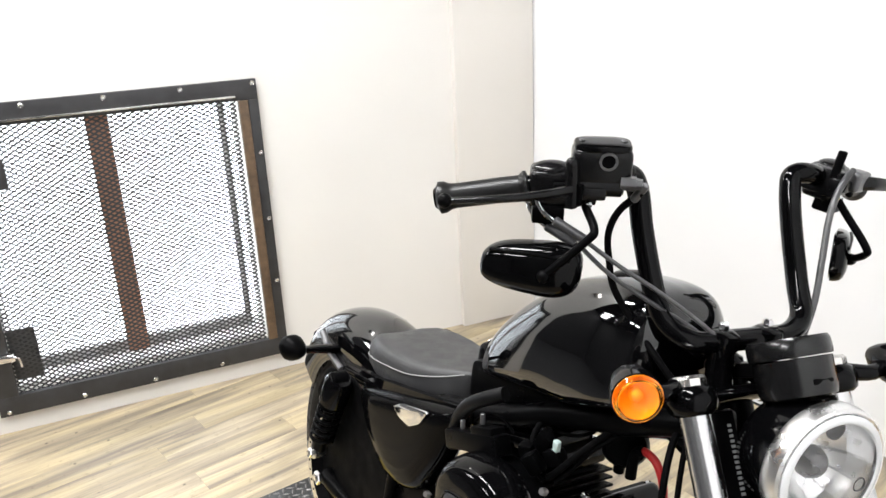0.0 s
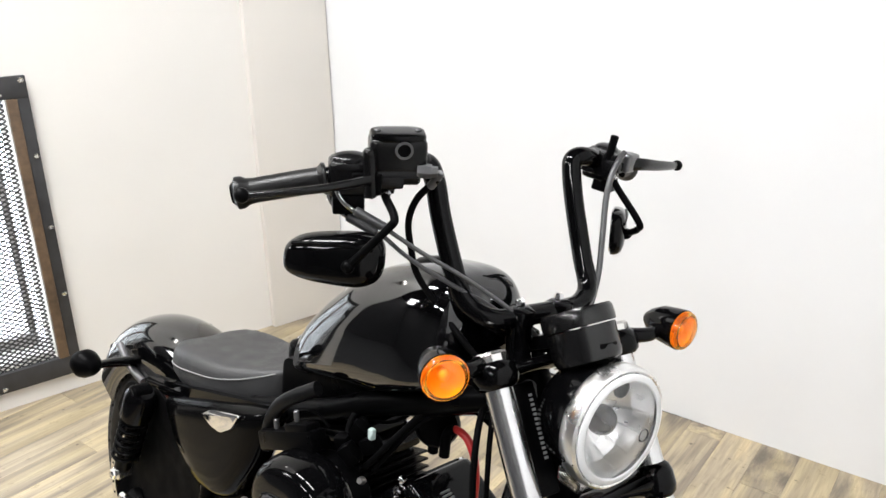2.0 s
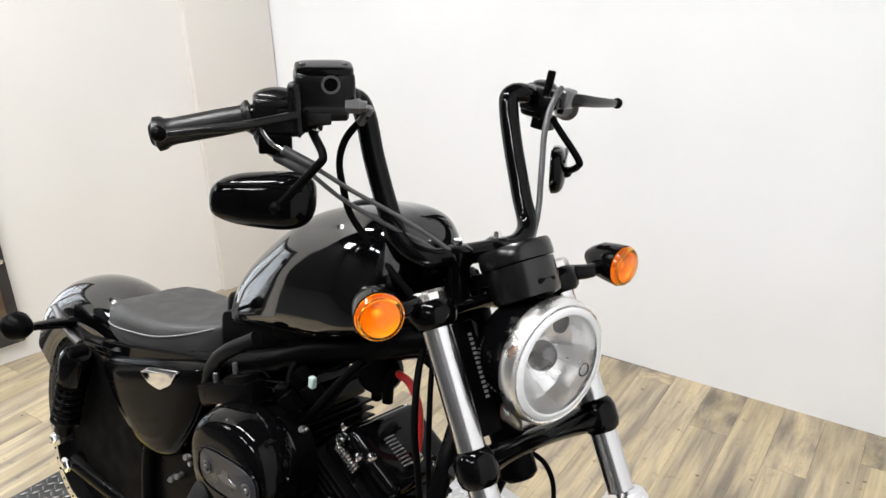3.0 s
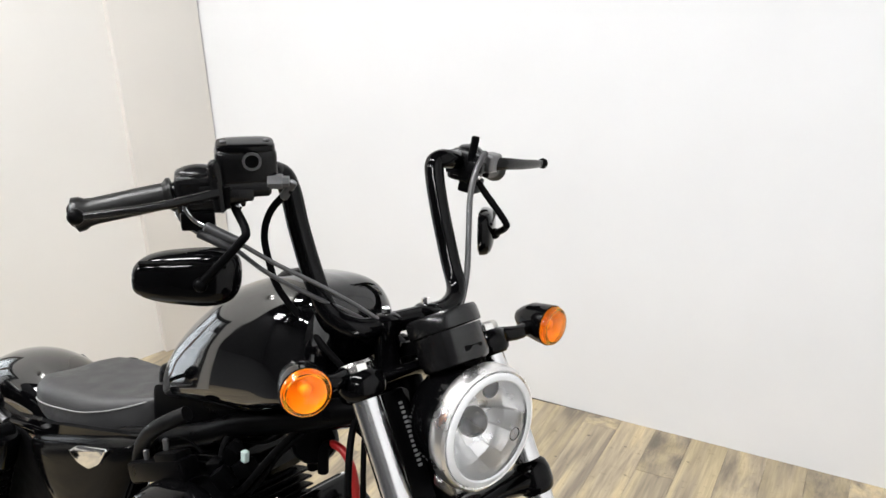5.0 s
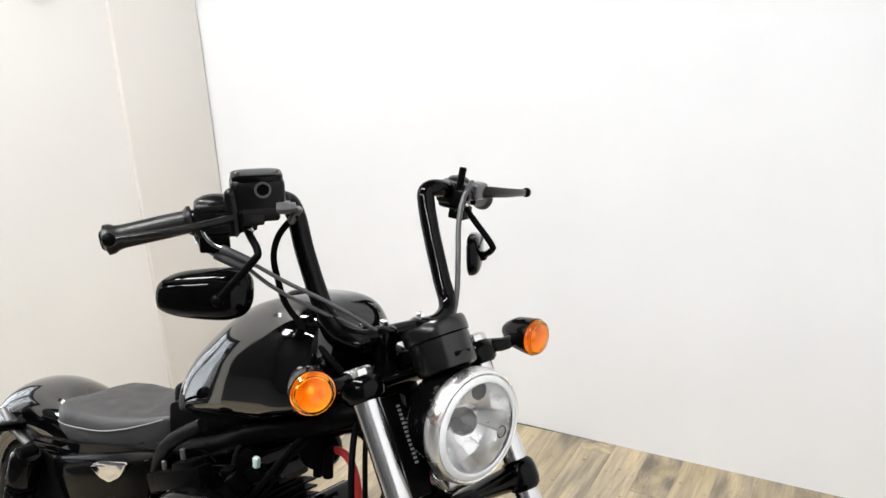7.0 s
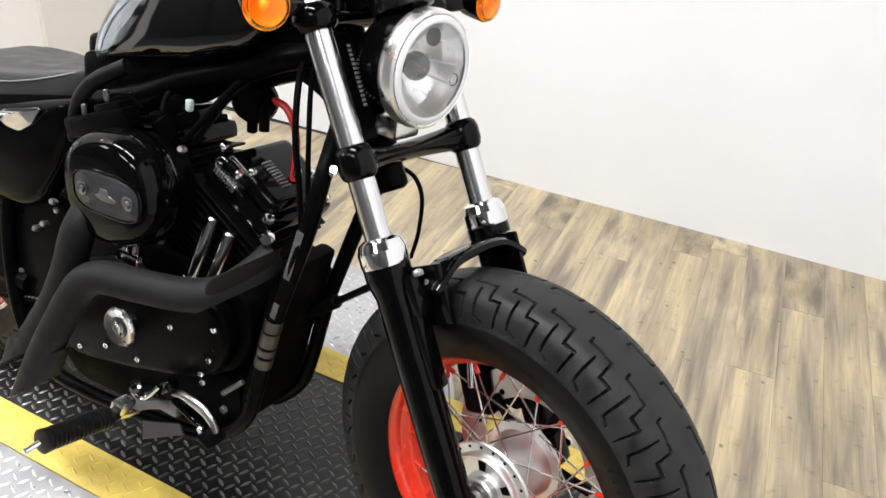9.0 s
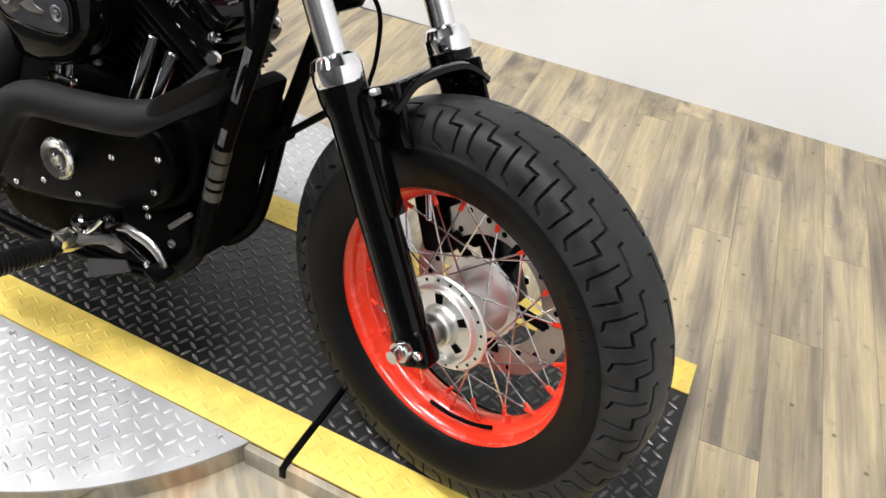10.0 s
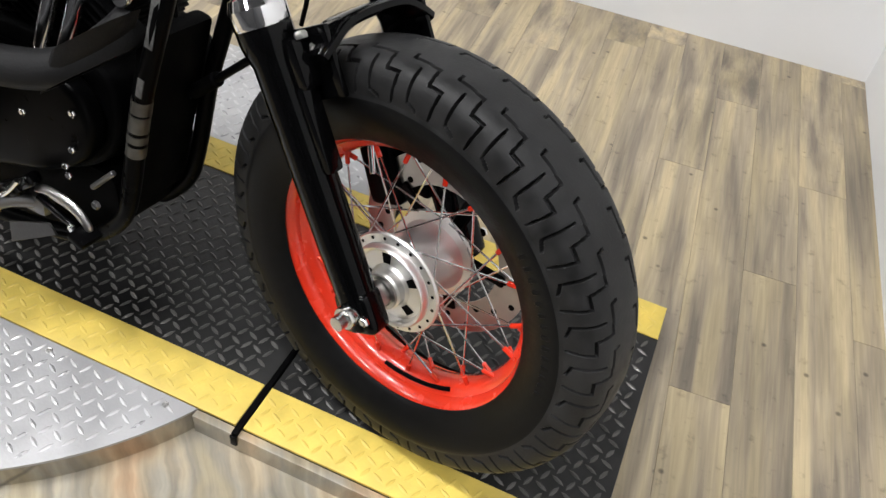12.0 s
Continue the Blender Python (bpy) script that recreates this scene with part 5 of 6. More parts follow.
def rear_fender():
    c = V(-1.332, 0, 0.315)
    secs = []
    for k in range(25):
        a = radians(52 + 98 * k / 24)
        R = 0.386 - 0.046 * (k / 24)
        hw = 0.081 - 0.012 * max(0, (k - 15) / 9)
        o = []
        prof = [(-hw, -0.105)] + [(hw * math.sin(radians(q)), 0.010 - 0.058 * (1 - math.cos(radians(q)))) for q in range(-84, 85, 12)] + [(hw, -0.105)]
        prof += [(y * 0.965, h - 0.004) for y, h in reversed(prof)]
        for y, h in prof:
            o.append(c + V(math.cos(a) * (R + h), y, math.sin(a) * (R + h)))
        secs.append(o)
    f = part("rear_fender", loft(secs), CLEARCOAT, bike, "gloss black rear fender", sharp=60)
    for side in (-1, 1):
        part("fender_strut", loft([[V(x, side * (yy + dy), z + dz) for dy, dz in ((0.007, 0.016), (0.007, -0.016), (-0.007, -0.016), (-0.007, 0.016))] for x, yy, z in
                                   ((-1.40, 0.100, 0.605), (-1.33, 0.106, 0.600), (-1.25, 0.108, 0.598), (-1.10, 0.112, 0.628), (-0.95, 0.112, 0.665), (-0.82, 0.106, 0.695))]), GLOSS, f)
        part("strut_cover", tube([(-1.40, side * 0.109, 0.632), (-1.33, side * 0.118, 0.606), (-1.27, side * 0.118, 0.592)], 0.008, 10, 5), DULL, f, "metal strut trim")
    part("fender_bolt", bolt_head((-1.32, -0.012, 0.688), (0, 0, 1), 0.0055, 0.004), SATIN, f)
    part("tail_lamp", box((-1.605, 0, 0.52), (0.035, 0.075, 0.055), 0.012, 3), SATIN, f)


rear_fender()


def shocks():
    for side in (-1, 1):
        a, b = V(-1.285, side * 0.156, 0.402), V(-1.203, side * 0.156, 0.592)
        d = (b - a).normalized()
        L = (b - a).length
        s = part("shock_absorber", lathe([(0.016, -0.02), (0.018, 0.0), (0.018, L * 0.3), (0.012, L * 0.32), (0.012, L)], a, d, 20), SATIN, bike, "black rear shock with coil spring")
        u = d.orthogonal().normalized()
        v = d.cross(u)
        n = 7
        pts = [a + d * (0.025 + (L - 0.06) * k / (n * 10)) + (u * math.cos(k * 2 * math.pi / 10) + v * math.sin(k * 2 * math.pi / 10)) * 0.026 for k in range(n * 10 + 1)]
        part("coil_spring", tube(pts, 0.0046, 7, 1), SATIN, s)
        part("shock_cover", lathe([(0.027, L - 0.055), (0.0315, L - 0.05), (0.0315, L + 0.004), (0.024, L + 0.016), (0.0, L + 0.018)], a, d, 28), GLOSS, s)
        part("shock_eye", rod(b + V(0, -0.02, 0.012), b + V(0, 0.02, 0.012), 0.017, 16), SATIN, s)
        part("shock_bolt", bolt_head(a + V(0, side * 0.016, -0.012), (0, side, 0), 0.011, 0.010), CHROME, s)
        part("shock_foot", rod(a + V(0, -0.018, -0.012), a + V(0, 0.018, -0.012), 0.016, 16), ALU, s)


shocks()
# added flat panel that hides the red rear rim and keeps this area black
guard = rounded([(-1.385, 0.490), (-1.33, 0.575), (-1.20, 0.605), (-1.08, 0.570), (-1.02, 0.470), (-1.02, 0.270), (-1.12, 0.235), (-1.20, 0.270), (-1.27, 0.350), (-1.33, 0.430)], 0.02, 4)
part("belt_guard", slab(guard, -0.124, -0.119, 0.002, 1), MATTE, bike, "black panel added in front of the upper rear rim")


# ------------------------------------------------ frame
def frame_tubes():
    rt = 0.0130
    f = part("frame", join(tube([(-0.37, 0, 0.87), (-0.46, 0, 0.832), (-0.60, 0, 0.775), (-0.75, 0, 0.715), (-0.86, 0, 0.675)], 0.024, 14)), GLOSS, bike, "gloss black tubular frame")
    for side in (-1, 1):
        y = -0.10 if side < 0 else 0.045
        part("down_tube", tube([(-0.345, side * 0.03, 0.80), (-0.330, side * 0.085, 0.715), (-0.340, y, 0.62), (-0.366, y, 0.530), (-0.388, y, 0.450), (-0.399, y, 0.390), (-0.411, y, 0.320), (-0.426, y, 0.262), (-0.453, y, 0.222), (-0.490, y, 0.190), (-0.530, side * 0.102, 0.171), (-0.65, side * 0.112, 0.155), (-0.88, side * 0.12, 0.140), (-0.98, side * 0.12, 0.20), (-1.02, side * 0.115, 0.36), (-1.0, side * 0.11, 0.52), (-0.90, side * 0.10, 0.655)], rt, 14, 5), SATIN, f)
        part("seat_rail", tube([(-0.80, side * 0.082, 0.690), (-0.90, side * 0.10, 0.664), (-1.0, side * 0.105, 0.640), (-1.25, side * 0.108, 0.60)], 0.013, 12), GLOSS, f)
        part("swingarm", tube([(-0.98, side * 0.10, 0.30), (-1.15, side * 0.115, 0.305), (-1.302, side * 0.122, 0.309)], 0.021, 14), SATIN, f)
    for side in (-1, 1):
        part("backbone", tube([(-0.395, side * 0.030, 0.868), (-0.447, side * 0.048, 0.850), (-0.502, side * 0.052, 0.824), (-0.56, side * 0.054, 0.803), (-0.634, side * 0.056, 0.773), (-0.714, side * 0.060, 0.732), (-0.80, side * 0.072, 0.700), (-0.90, side * 0.090, 0.672)], 0.020, 14, 5), SATIN, f)
    part("tank_rail", slab(rounded([(-0.41, 0.905), (-0.41, 0.858), (-0.50, 0.822), (-0.634, 0.768), (-0.80, 0.700), (-0.88, 0.690), (-0.88, 0.765), (-0.70, 0.815), (-0.50, 0.875)], 0.015), -0.048, 0.048, 0.008, 2), SATIN, f)
    part("head_gusset", slab(rounded([(-0.345, 0.86), (-0.335, 0.77), (-0.40, 0.81), (-0.48, 0.835)], 0.02), -0.03, 0.03, 0.006), GLOSS, f)
    part("warning_label", box((-0.350, -0.1125, 0.590), (0.012, 0.0015, 0.085), 0, 1, pose(0, 0, 0, 0, 13, 0)), LABEL, f, "worn printed warning label")
    part("small_label", box((-0.376, -0.1135, 0.488), (0.010, 0.0015, 0.028), 0, 1, pose(0, 0, 0, 0, 13, 0)), LABEL, f)
    for z, x, hh in ((0.455, -0.3868, 0.010), (0.428, -0.3925, 0.013), (0.403, -0.3970, 0.006), (0.382, -0.4005, 0.009)):
        part("band_clamp", lathe([(0.0134, -hh), (0.0146, -hh), (0.0146, hh), (0.0134, hh)], (x, -0.10, z), (-0.18, 0, -0.98), 24, True), CLAMP, f, "metal band clamp")
    for side in (-1, 1):
        part("rear_axle", bolt_head((-1.302, side * 0.142, 0.309), (0, side, 0), 0.016, 0.012), CHROME, f)
    part("regulator", box((-0.420, -0.022, 0.40), (0.030, 0.12, 0.30), 0.010, 2, pose(0, 0, 0, 0, 11, 0)), MATTE, f, "black regulator between the frame tubes")
    cr = part("steering_stop_rod", tube([(-0.262, -0.032, 0.545), (-0.33, -0.01, 0.485), (-0.417, 0.02, 0.41)], 0.006, 10), SATIN, f)
    part("rubber_sleeve", rod((-0.335, -0.008, 0.481), (-0.395, 0.012, 0.430), 0.011, 14), MATTE, cr)


frame_tubes()


# ------------------------------------------------ engine
CYL = V(math.sin(radians(31)), 0, math.cos(radians(31)))
CYR = V(math.sin(radians(-14)), 0, math.cos(radians(-14)))
CRANK = V(-0.645, 0, 0.375)


def cylinder(name, axis, base, label):
    e = part(name, lathe([(0.052, 0.05), (0.052, 0.26)], base, axis, 24), MATTE, bike, label)
    ang = math.degrees(math.atan2(axis.x, axis.z))
    R = pose(0, 0, 0, 0, ang, 0)
    for k in range(9):
        h = 0.095 + 0.0135 * k
        w = 0.148 if k < 8 else 0.155
        part("cooling_fin", box(base + axis * h, (w, 0.170 + 0.002 * k, 0.0045), 0.0018, 1, R), WRINKLE, e)
    hd = part("cylinder_head", box(base + axis * 0.240, (0.135, 0.150, 0.060), 0.014, 2, R), WRINKLE, e)
    for k in range(4):
        part("head_fin", box(base + axis * (0.219 + 0.0135 * k), (0.162, 0.176, 0.0045), 0.0018, 1, R), WRINKLE, e)
    rb = part("rocker_box", join(box(base + axis * 0.288, (0.150, 0.165, 0.034), 0.012, 2, R), box(base + axis * 0.318, (0.120, 0.140, 0.034), 0.014, 3, R)), GLOSS, e, "gloss black rocker box")
    side = axis.cross(V(0, 1, 0))
    for k in range(9):
        part("rocker_rib", box(base + axis * 0.306 + side * (0.008 + 0.0056 * k) + V(0, -0.082, 0), (0.0032, 0.012, 0.015), 0.001, 1, R), ALU if name == "front_cylinder" else SATIN, rb)
        part("rocker_rib", box(base + axis * 0.336 + side * (-0.030 + 0.0062 * k) + V(0, -0.020, 0), (0.0034, 0.020, 0.006), 0.001, 1, R), DULL, rb)
    for dx in (-0.060, 0.060):
        for dy in (-0.070, 0.070):
            part("rocker_bolt", bolt_head(base + axis * 0.305 - side * dx + V(0, dy, 0), axis, 0.0095, 0.009), CHROME, rb)
    return e


front_cyl = cylinder("front_cylinder", CYL, CRANK, "black finned front cylinder")
for at in ((-0.516, -0.088, 0.704), (-0.458, -0.088, 0.68), (-0.484, -0.088, 0.669), (-0.405, -0.05, 0.688), (-0.379, -0.05, 0.694)):
    part("rocker_bolt", lathe([(0.0, 0.008), (0.0045, 0.008), (0.0065, 0.0055), (0.0068, 0.0), (0.0, -0.012)], at, CYL, 14), CHROME, front_cyl)
rear_cyl = cylinder("rear_cylinder", CYR, CRANK, "black finned rear cylinder")
part("head_nut", lathe([(0.0, 0.018), (0.008, 0.018), (0.0115, 0.013), (0.0115, 0.0)], (-0.420, -0.088, 0.588), (0.5, -0.8, 0.2), 14), CHROME, front_cyl)


def crankcase():
    out = rounded([(-0.87, 0.205), (-0.70, 0.235), (-0.52, 0.292), (-0.455, 0.335), (-0.428, 0.41), (-0.45, 0.475), (-0.55, 0.50), (-0.72, 0.50), (-0.90, 0.46), (-0.95, 0.36), (-0.94, 0.25)], 0.045, 5)
    cc = part("crankcase", slab(out, -0.095, 0.13, 0.012, 3), WRINKLE, bike, "black engine crankcase")
    cov = rounded([(-0.84, 0.22), (-0.70, 0.250), (-0.53, 0.302), (-0.468, 0.342), (-0.446, 0.40), (-0.47, 0.455), (-0.56, 0.475), (-0.72, 0.465), (-0.82, 0.42), (-0.87, 0.32)], 0.04, 5)
    gc = part("gearcase_cover", slab(cov, -0.132, -0.0955, 0.012, 3), SATIN, bike, "satin black gearcase cover")
    for x, z in ((-0.477, 0.420), (-0.485, 0.360), (-0.572, 0.386), (-0.501, 0.327), (-0.497, 0.312), (-0.650, 0.288), (-0.731, 0.281), (-0.80, 0.25), (-0.84, 0.33)):
        part("cover_bolt", bolt_head((x, -0.132, z), (0, -1, 0), 0.0062, 0.005), CHROME, gc)
    tm = part("timer_cover", lathe([(0.0, 0.008), (0.008, 0.009), (0.012, 0.005), (0.020, 0.004), (0.027, 0.008), (0.033, 0.009), (0.036, 0.004), (0.036, 0.0)], (-0.691, -0.133, 0.337), (0, -1, 0), 44), POLISHED, gc, "round bright timer cover")
    part("timer_dish", lathe([(0.0125, 0.0056), (0.018, 0.0052), (0.0195, 0.0050), (0.0195, 0.004)], (-0.691, -0.133, 0.337), (0, -1, 0), 32), DULL, tm)
    part("timer_screw", bolt_head((-0.677, -0.144, 0.332), (0, -1, 0), 0.005, 0.003), CHROME, tm)
    for k, (ax, bx, yb) in enumerate((((-0.520, -0.098, 0.592), (-0.545, -0.118, 0.470), 0), ((-0.483, -0.098, 0.578), (-0.508, -0.118, 0.470), 0))):
        pr = part("pushrod_tube", rod(ax, bx, 0.0105, 16), CHROME, front_cyl, "chrome pushrod tube")
        part("tube_foot", lathe([(0.0, 0.02), (0.012, 0.02), (0.016, 0.01), (0.0165, 0.0)], bx, (0.1, 0, 1), 18), CHROME, pr)
    part("tappet_cover", box((-0.527, -0.112, 0.466), (0.075, 0.035, 0.022), 0.006, 2), CHROME, front_cyl)
    oil = part("oil_line_fitting", join(box((-0.628, -0.165, 0.505), (0.048, 0.020, 0.016), 0.004, 2), rod((-0.640, -0.165, 0.505), (-0.640, -0.160, 0.545), 0.006, 10), rod((-0.618, -0.165, 0.505), (-0.618, -0.160, 0.54), 0.006, 10)), CHROME, cc)
    sc = part("sprocket_cover", slab(rounded([(-1.10, 0.24), (-1.00, 0.19), (-0.86, 0.19), (-0.86, 0.50), (-1.00, 0.50), (-1.10, 0.40)], 0.03, 4), -0.106, -0.078, 0.008, 2), SATIN, bike, "black sprocket cover")
    for x, z in ((-0.886, 0.485), (-0.914, 0.450), (-0.939, 0.433), (-0.999, 0.322), (-1.06, 0.30)):
        part("cover_bolt", bolt_head((x, -0.106, z), (0, -1, 0), 0.0060, 0.005), STEEL, sc)
    # added block: fills the shadowed gap between the lower tubes with black
    part("sump", slab(rounded([(-0.46, 0.30), (-0.455, 0.215), (-0.52, 0.150), (-0.88, 0.125), (-0.95, 0.20), (-0.94, 0.30)], 0.03, 4), -0.085, 0.11, 0.012, 2), MATTE, cc, "black block added for the dark mass under the engine")
    part("primary_cover", slab(rounded([(-1.0, 0.24), (-0.60, 0.26), (-0.50, 0.34), (-0.56, 0.46), (-0.95, 0.44), (-1.02, 0.35)], 0.06, 5), 0.131, 0.165, 0.012, 3), WRINKLE, bike)


crankcase()
for at in ((-0.872, -0.12, 0.509), (-0.902, -0.12, 0.456), (-0.924, -0.12, 0.44), (-0.605, -0.12, 0.631), (-0.565, -0.12, 0.692), (-0.794, -0.12, 0.487), (-0.607, -0.12, 0.527)):
    part("case_bolt", lathe([(0.0, 0.009), (0.0045, 0.009), (0.0060, 0.006), (0.0062, 0.0), (0.0, -0.010)], at, (0.1, -0.9, 0.35), 12), STEEL, bike, "bright bolt on the engine")


def air_cleaner():
    c = V(-0.645, -0.132, 0.617)
    M = Matrix.Translation(c) @ pose(0, 0, 0, 90, -8, 0)
    shape = stadium(0.100, 0.093, 12, 2.35)
    a = part("air_cleaner", dome(shape, [(0.86, 0.0), (0.94, 0.004), (0.985, 0.016), (0.985, 0.030), (0.965, 0.045), (0.92, 0.060), (0.85, 0.070), (0.74, 0.0745), (0.5, 0.0755)], M), GLOSS, bike, "gloss black oval air cleaner", sharp=60)
    inl = stadium(0.069, 0.031, 10, 3.2)
    M2 = Matrix.Translation((-0.628, -0.2065, 0.620)) @ pose(0, 0, 0, 90, -3, 0)
    part("inlay", dome(inl, [(1.0, -0.003), (1.0, 0.002), (0.96, 0.0035), (0.3, 0.0035)], M2), INLAY, a, "dark grey recessed trim plate")
    part("inlay_edge", moved(tube([(x * 1.04, y * 1.06, 0.001) for x, y in inl] + [(inl[0][0] * 1.04, 0, 0.001)], 0.003, 8, 2), M2), GLOSS, a)
    part("emblem", dome([(x, y) for x, y in ((-0.022, -0.004), (-0.006, -0.010), (0.020, -0.008), (0.024, -0.003), (0.008, 0.002), (0.006, 0.009), (-0.008, 0.010), (-0.012, 0.002))], [(1, 0.003), (1, 0.0045), (0.9, 0.0052)], M2), DULL, a)
    for dx in (-0.049, 0.049):
        part("cover_screw", join(lathe([(0.010, 0.0), (0.0115, 0.0018), (0.010, 0.0025), (0.007, 0.001)], tuple(M2 @ V(dx, 0, 0.0035)), (0, -1, 0), 24, True), bolt_head(tuple(M2 @ V(dx, 0, 0.0035)), (0, -1, 0), 0.0050, 0.004)), DULL, a)
    part("backing_plate", dome(shape, [(0.80, -0.04), (0.80, -0.001)], M), SATIN, a)
    part("orange_label", box((-0.622, -0.152, 0.6985), (0.042, 0.010, 0.002), 0, 1, pose(0, 0, 0, 14, 6, 0)), mat("orange_label", (0.30, 0.12, 0.04), 0.5), a)


air_cleaner()


def exhaust():
    def pipe(pts, at):
        bm = tube(pts, 0.0265, 18, 6)
        geom = bm.verts[:] + bm.edges[:] + bm.faces[:]
        cut = bmesh.ops.bisect_plane(bm, geom=geom, plane_co=at, plane_no=(0.62, 0, -0.78), clear_outer=True)
        rim = [e for e in cut["geom_cut"] if isinstance(e, bmesh.types.BMEdge)]
        inner = bmesh.ops.extrude_edge_only(bm, edges=rim)["geom"]
        iv = [v for v in inner if isinstance(v, bmesh.types.BMVert)]
        mid = sum((v.co for v in iv), V(0, 0, 0)) / len(iv)
        for v in iv:
            v.co = mid + (v.co - mid) * 0.90
        deep = bmesh.ops.extrude_edge_only(bm, edges=[e for e in inner if isinstance(e, bmesh.types.BMEdge)])["geom"]
        bmesh.ops.translate(bm, vec=(0.03, 0, 0.07), verts=[v for v in deep if isinstance(v, bmesh.types.BMVert)])
        part("exhaust_pipe", bm, WRAP, bike, "matte black short exhaust pipe with slash-cut end")
    pipe([(-0.412, -0.082, 0.556), (-0.417, -0.114, 0.538), (-0.440, -0.150, 0.512), (-0.486, -0.178, 0.497), (-0.573, -0.200, 0.488), (-0.630, -0.214, 0.485), (-0.668, -0.224, 0.462), (-0.706, -0.234, 0.392), (-0.752, -0.240, 0.302), (-0.806, -0.240, 0.190), (-0.840, -0.240, 0.12)], (-0.782, -0.240, 0.224))
    pipe([(-0.70, -0.07, 0.60), (-0.70, -0.15, 0.585), (-0.700, -0.198, 0.545), (-0.728, -0.203, 0.460), (-0.770, -0.205, 0.375), (-0.865, -0.205, 0.235), (-0.92, -0.205, 0.150)], (-0.855, -0.205, 0.245))


exhaust()


def side_cover():
    out = rounded([(-1.172, 0.600), (-1.120, 0.520), (-1.040, 0.468), (-0.955, 0.470), (-0.905, 0.495), (-0.845, 0.58), (-0.785, 0.715), (-0.86, 0.698), (-0.98, 0.662), (-1.08, 0.630)], 0.03, 4)
    cx, cz = -0.98, 0.590
    M = Matrix(((1, 0, 0, cx), (0, 0, -1, -0.085), (0, 1, 0, cz), (0, 0, 0, 1)))
    s = part("side_cover", dome([(x - cx, z - cz) for x, z in out], [(0.97, 0.0), (1.0, 0.01), (1.0, 0.022), (0.985, 0.034), (0.94, 0.044), (0.84, 0.051), (0.6, 0.055), (0.3, 0.056)], M), COVER, bike, "gloss black oil tank cover", sharp=70)
    part("cover_badge", slab(rounded([(-0.985, 0.640), (-0.955, 0.660), (-0.862, 0.684), (-0.885, 0.650), (-0.920, 0.628), (-0.955, 0.628)], 0.008, 3), -0.146, -0.139, 0.003, 2), CHROME, s, "bright metal badge")
    out2 = rounded([(-1.16, 0.590), (-1.0, 0.47), (-0.93, 0.50), (-0.85, 0.66), (-1.0, 0.64)], 0.03, 4)
    part("battery_cover", slab(out2, 0.085, 0.138, 0.016, 3), GLOSS, bike)


side_cover()


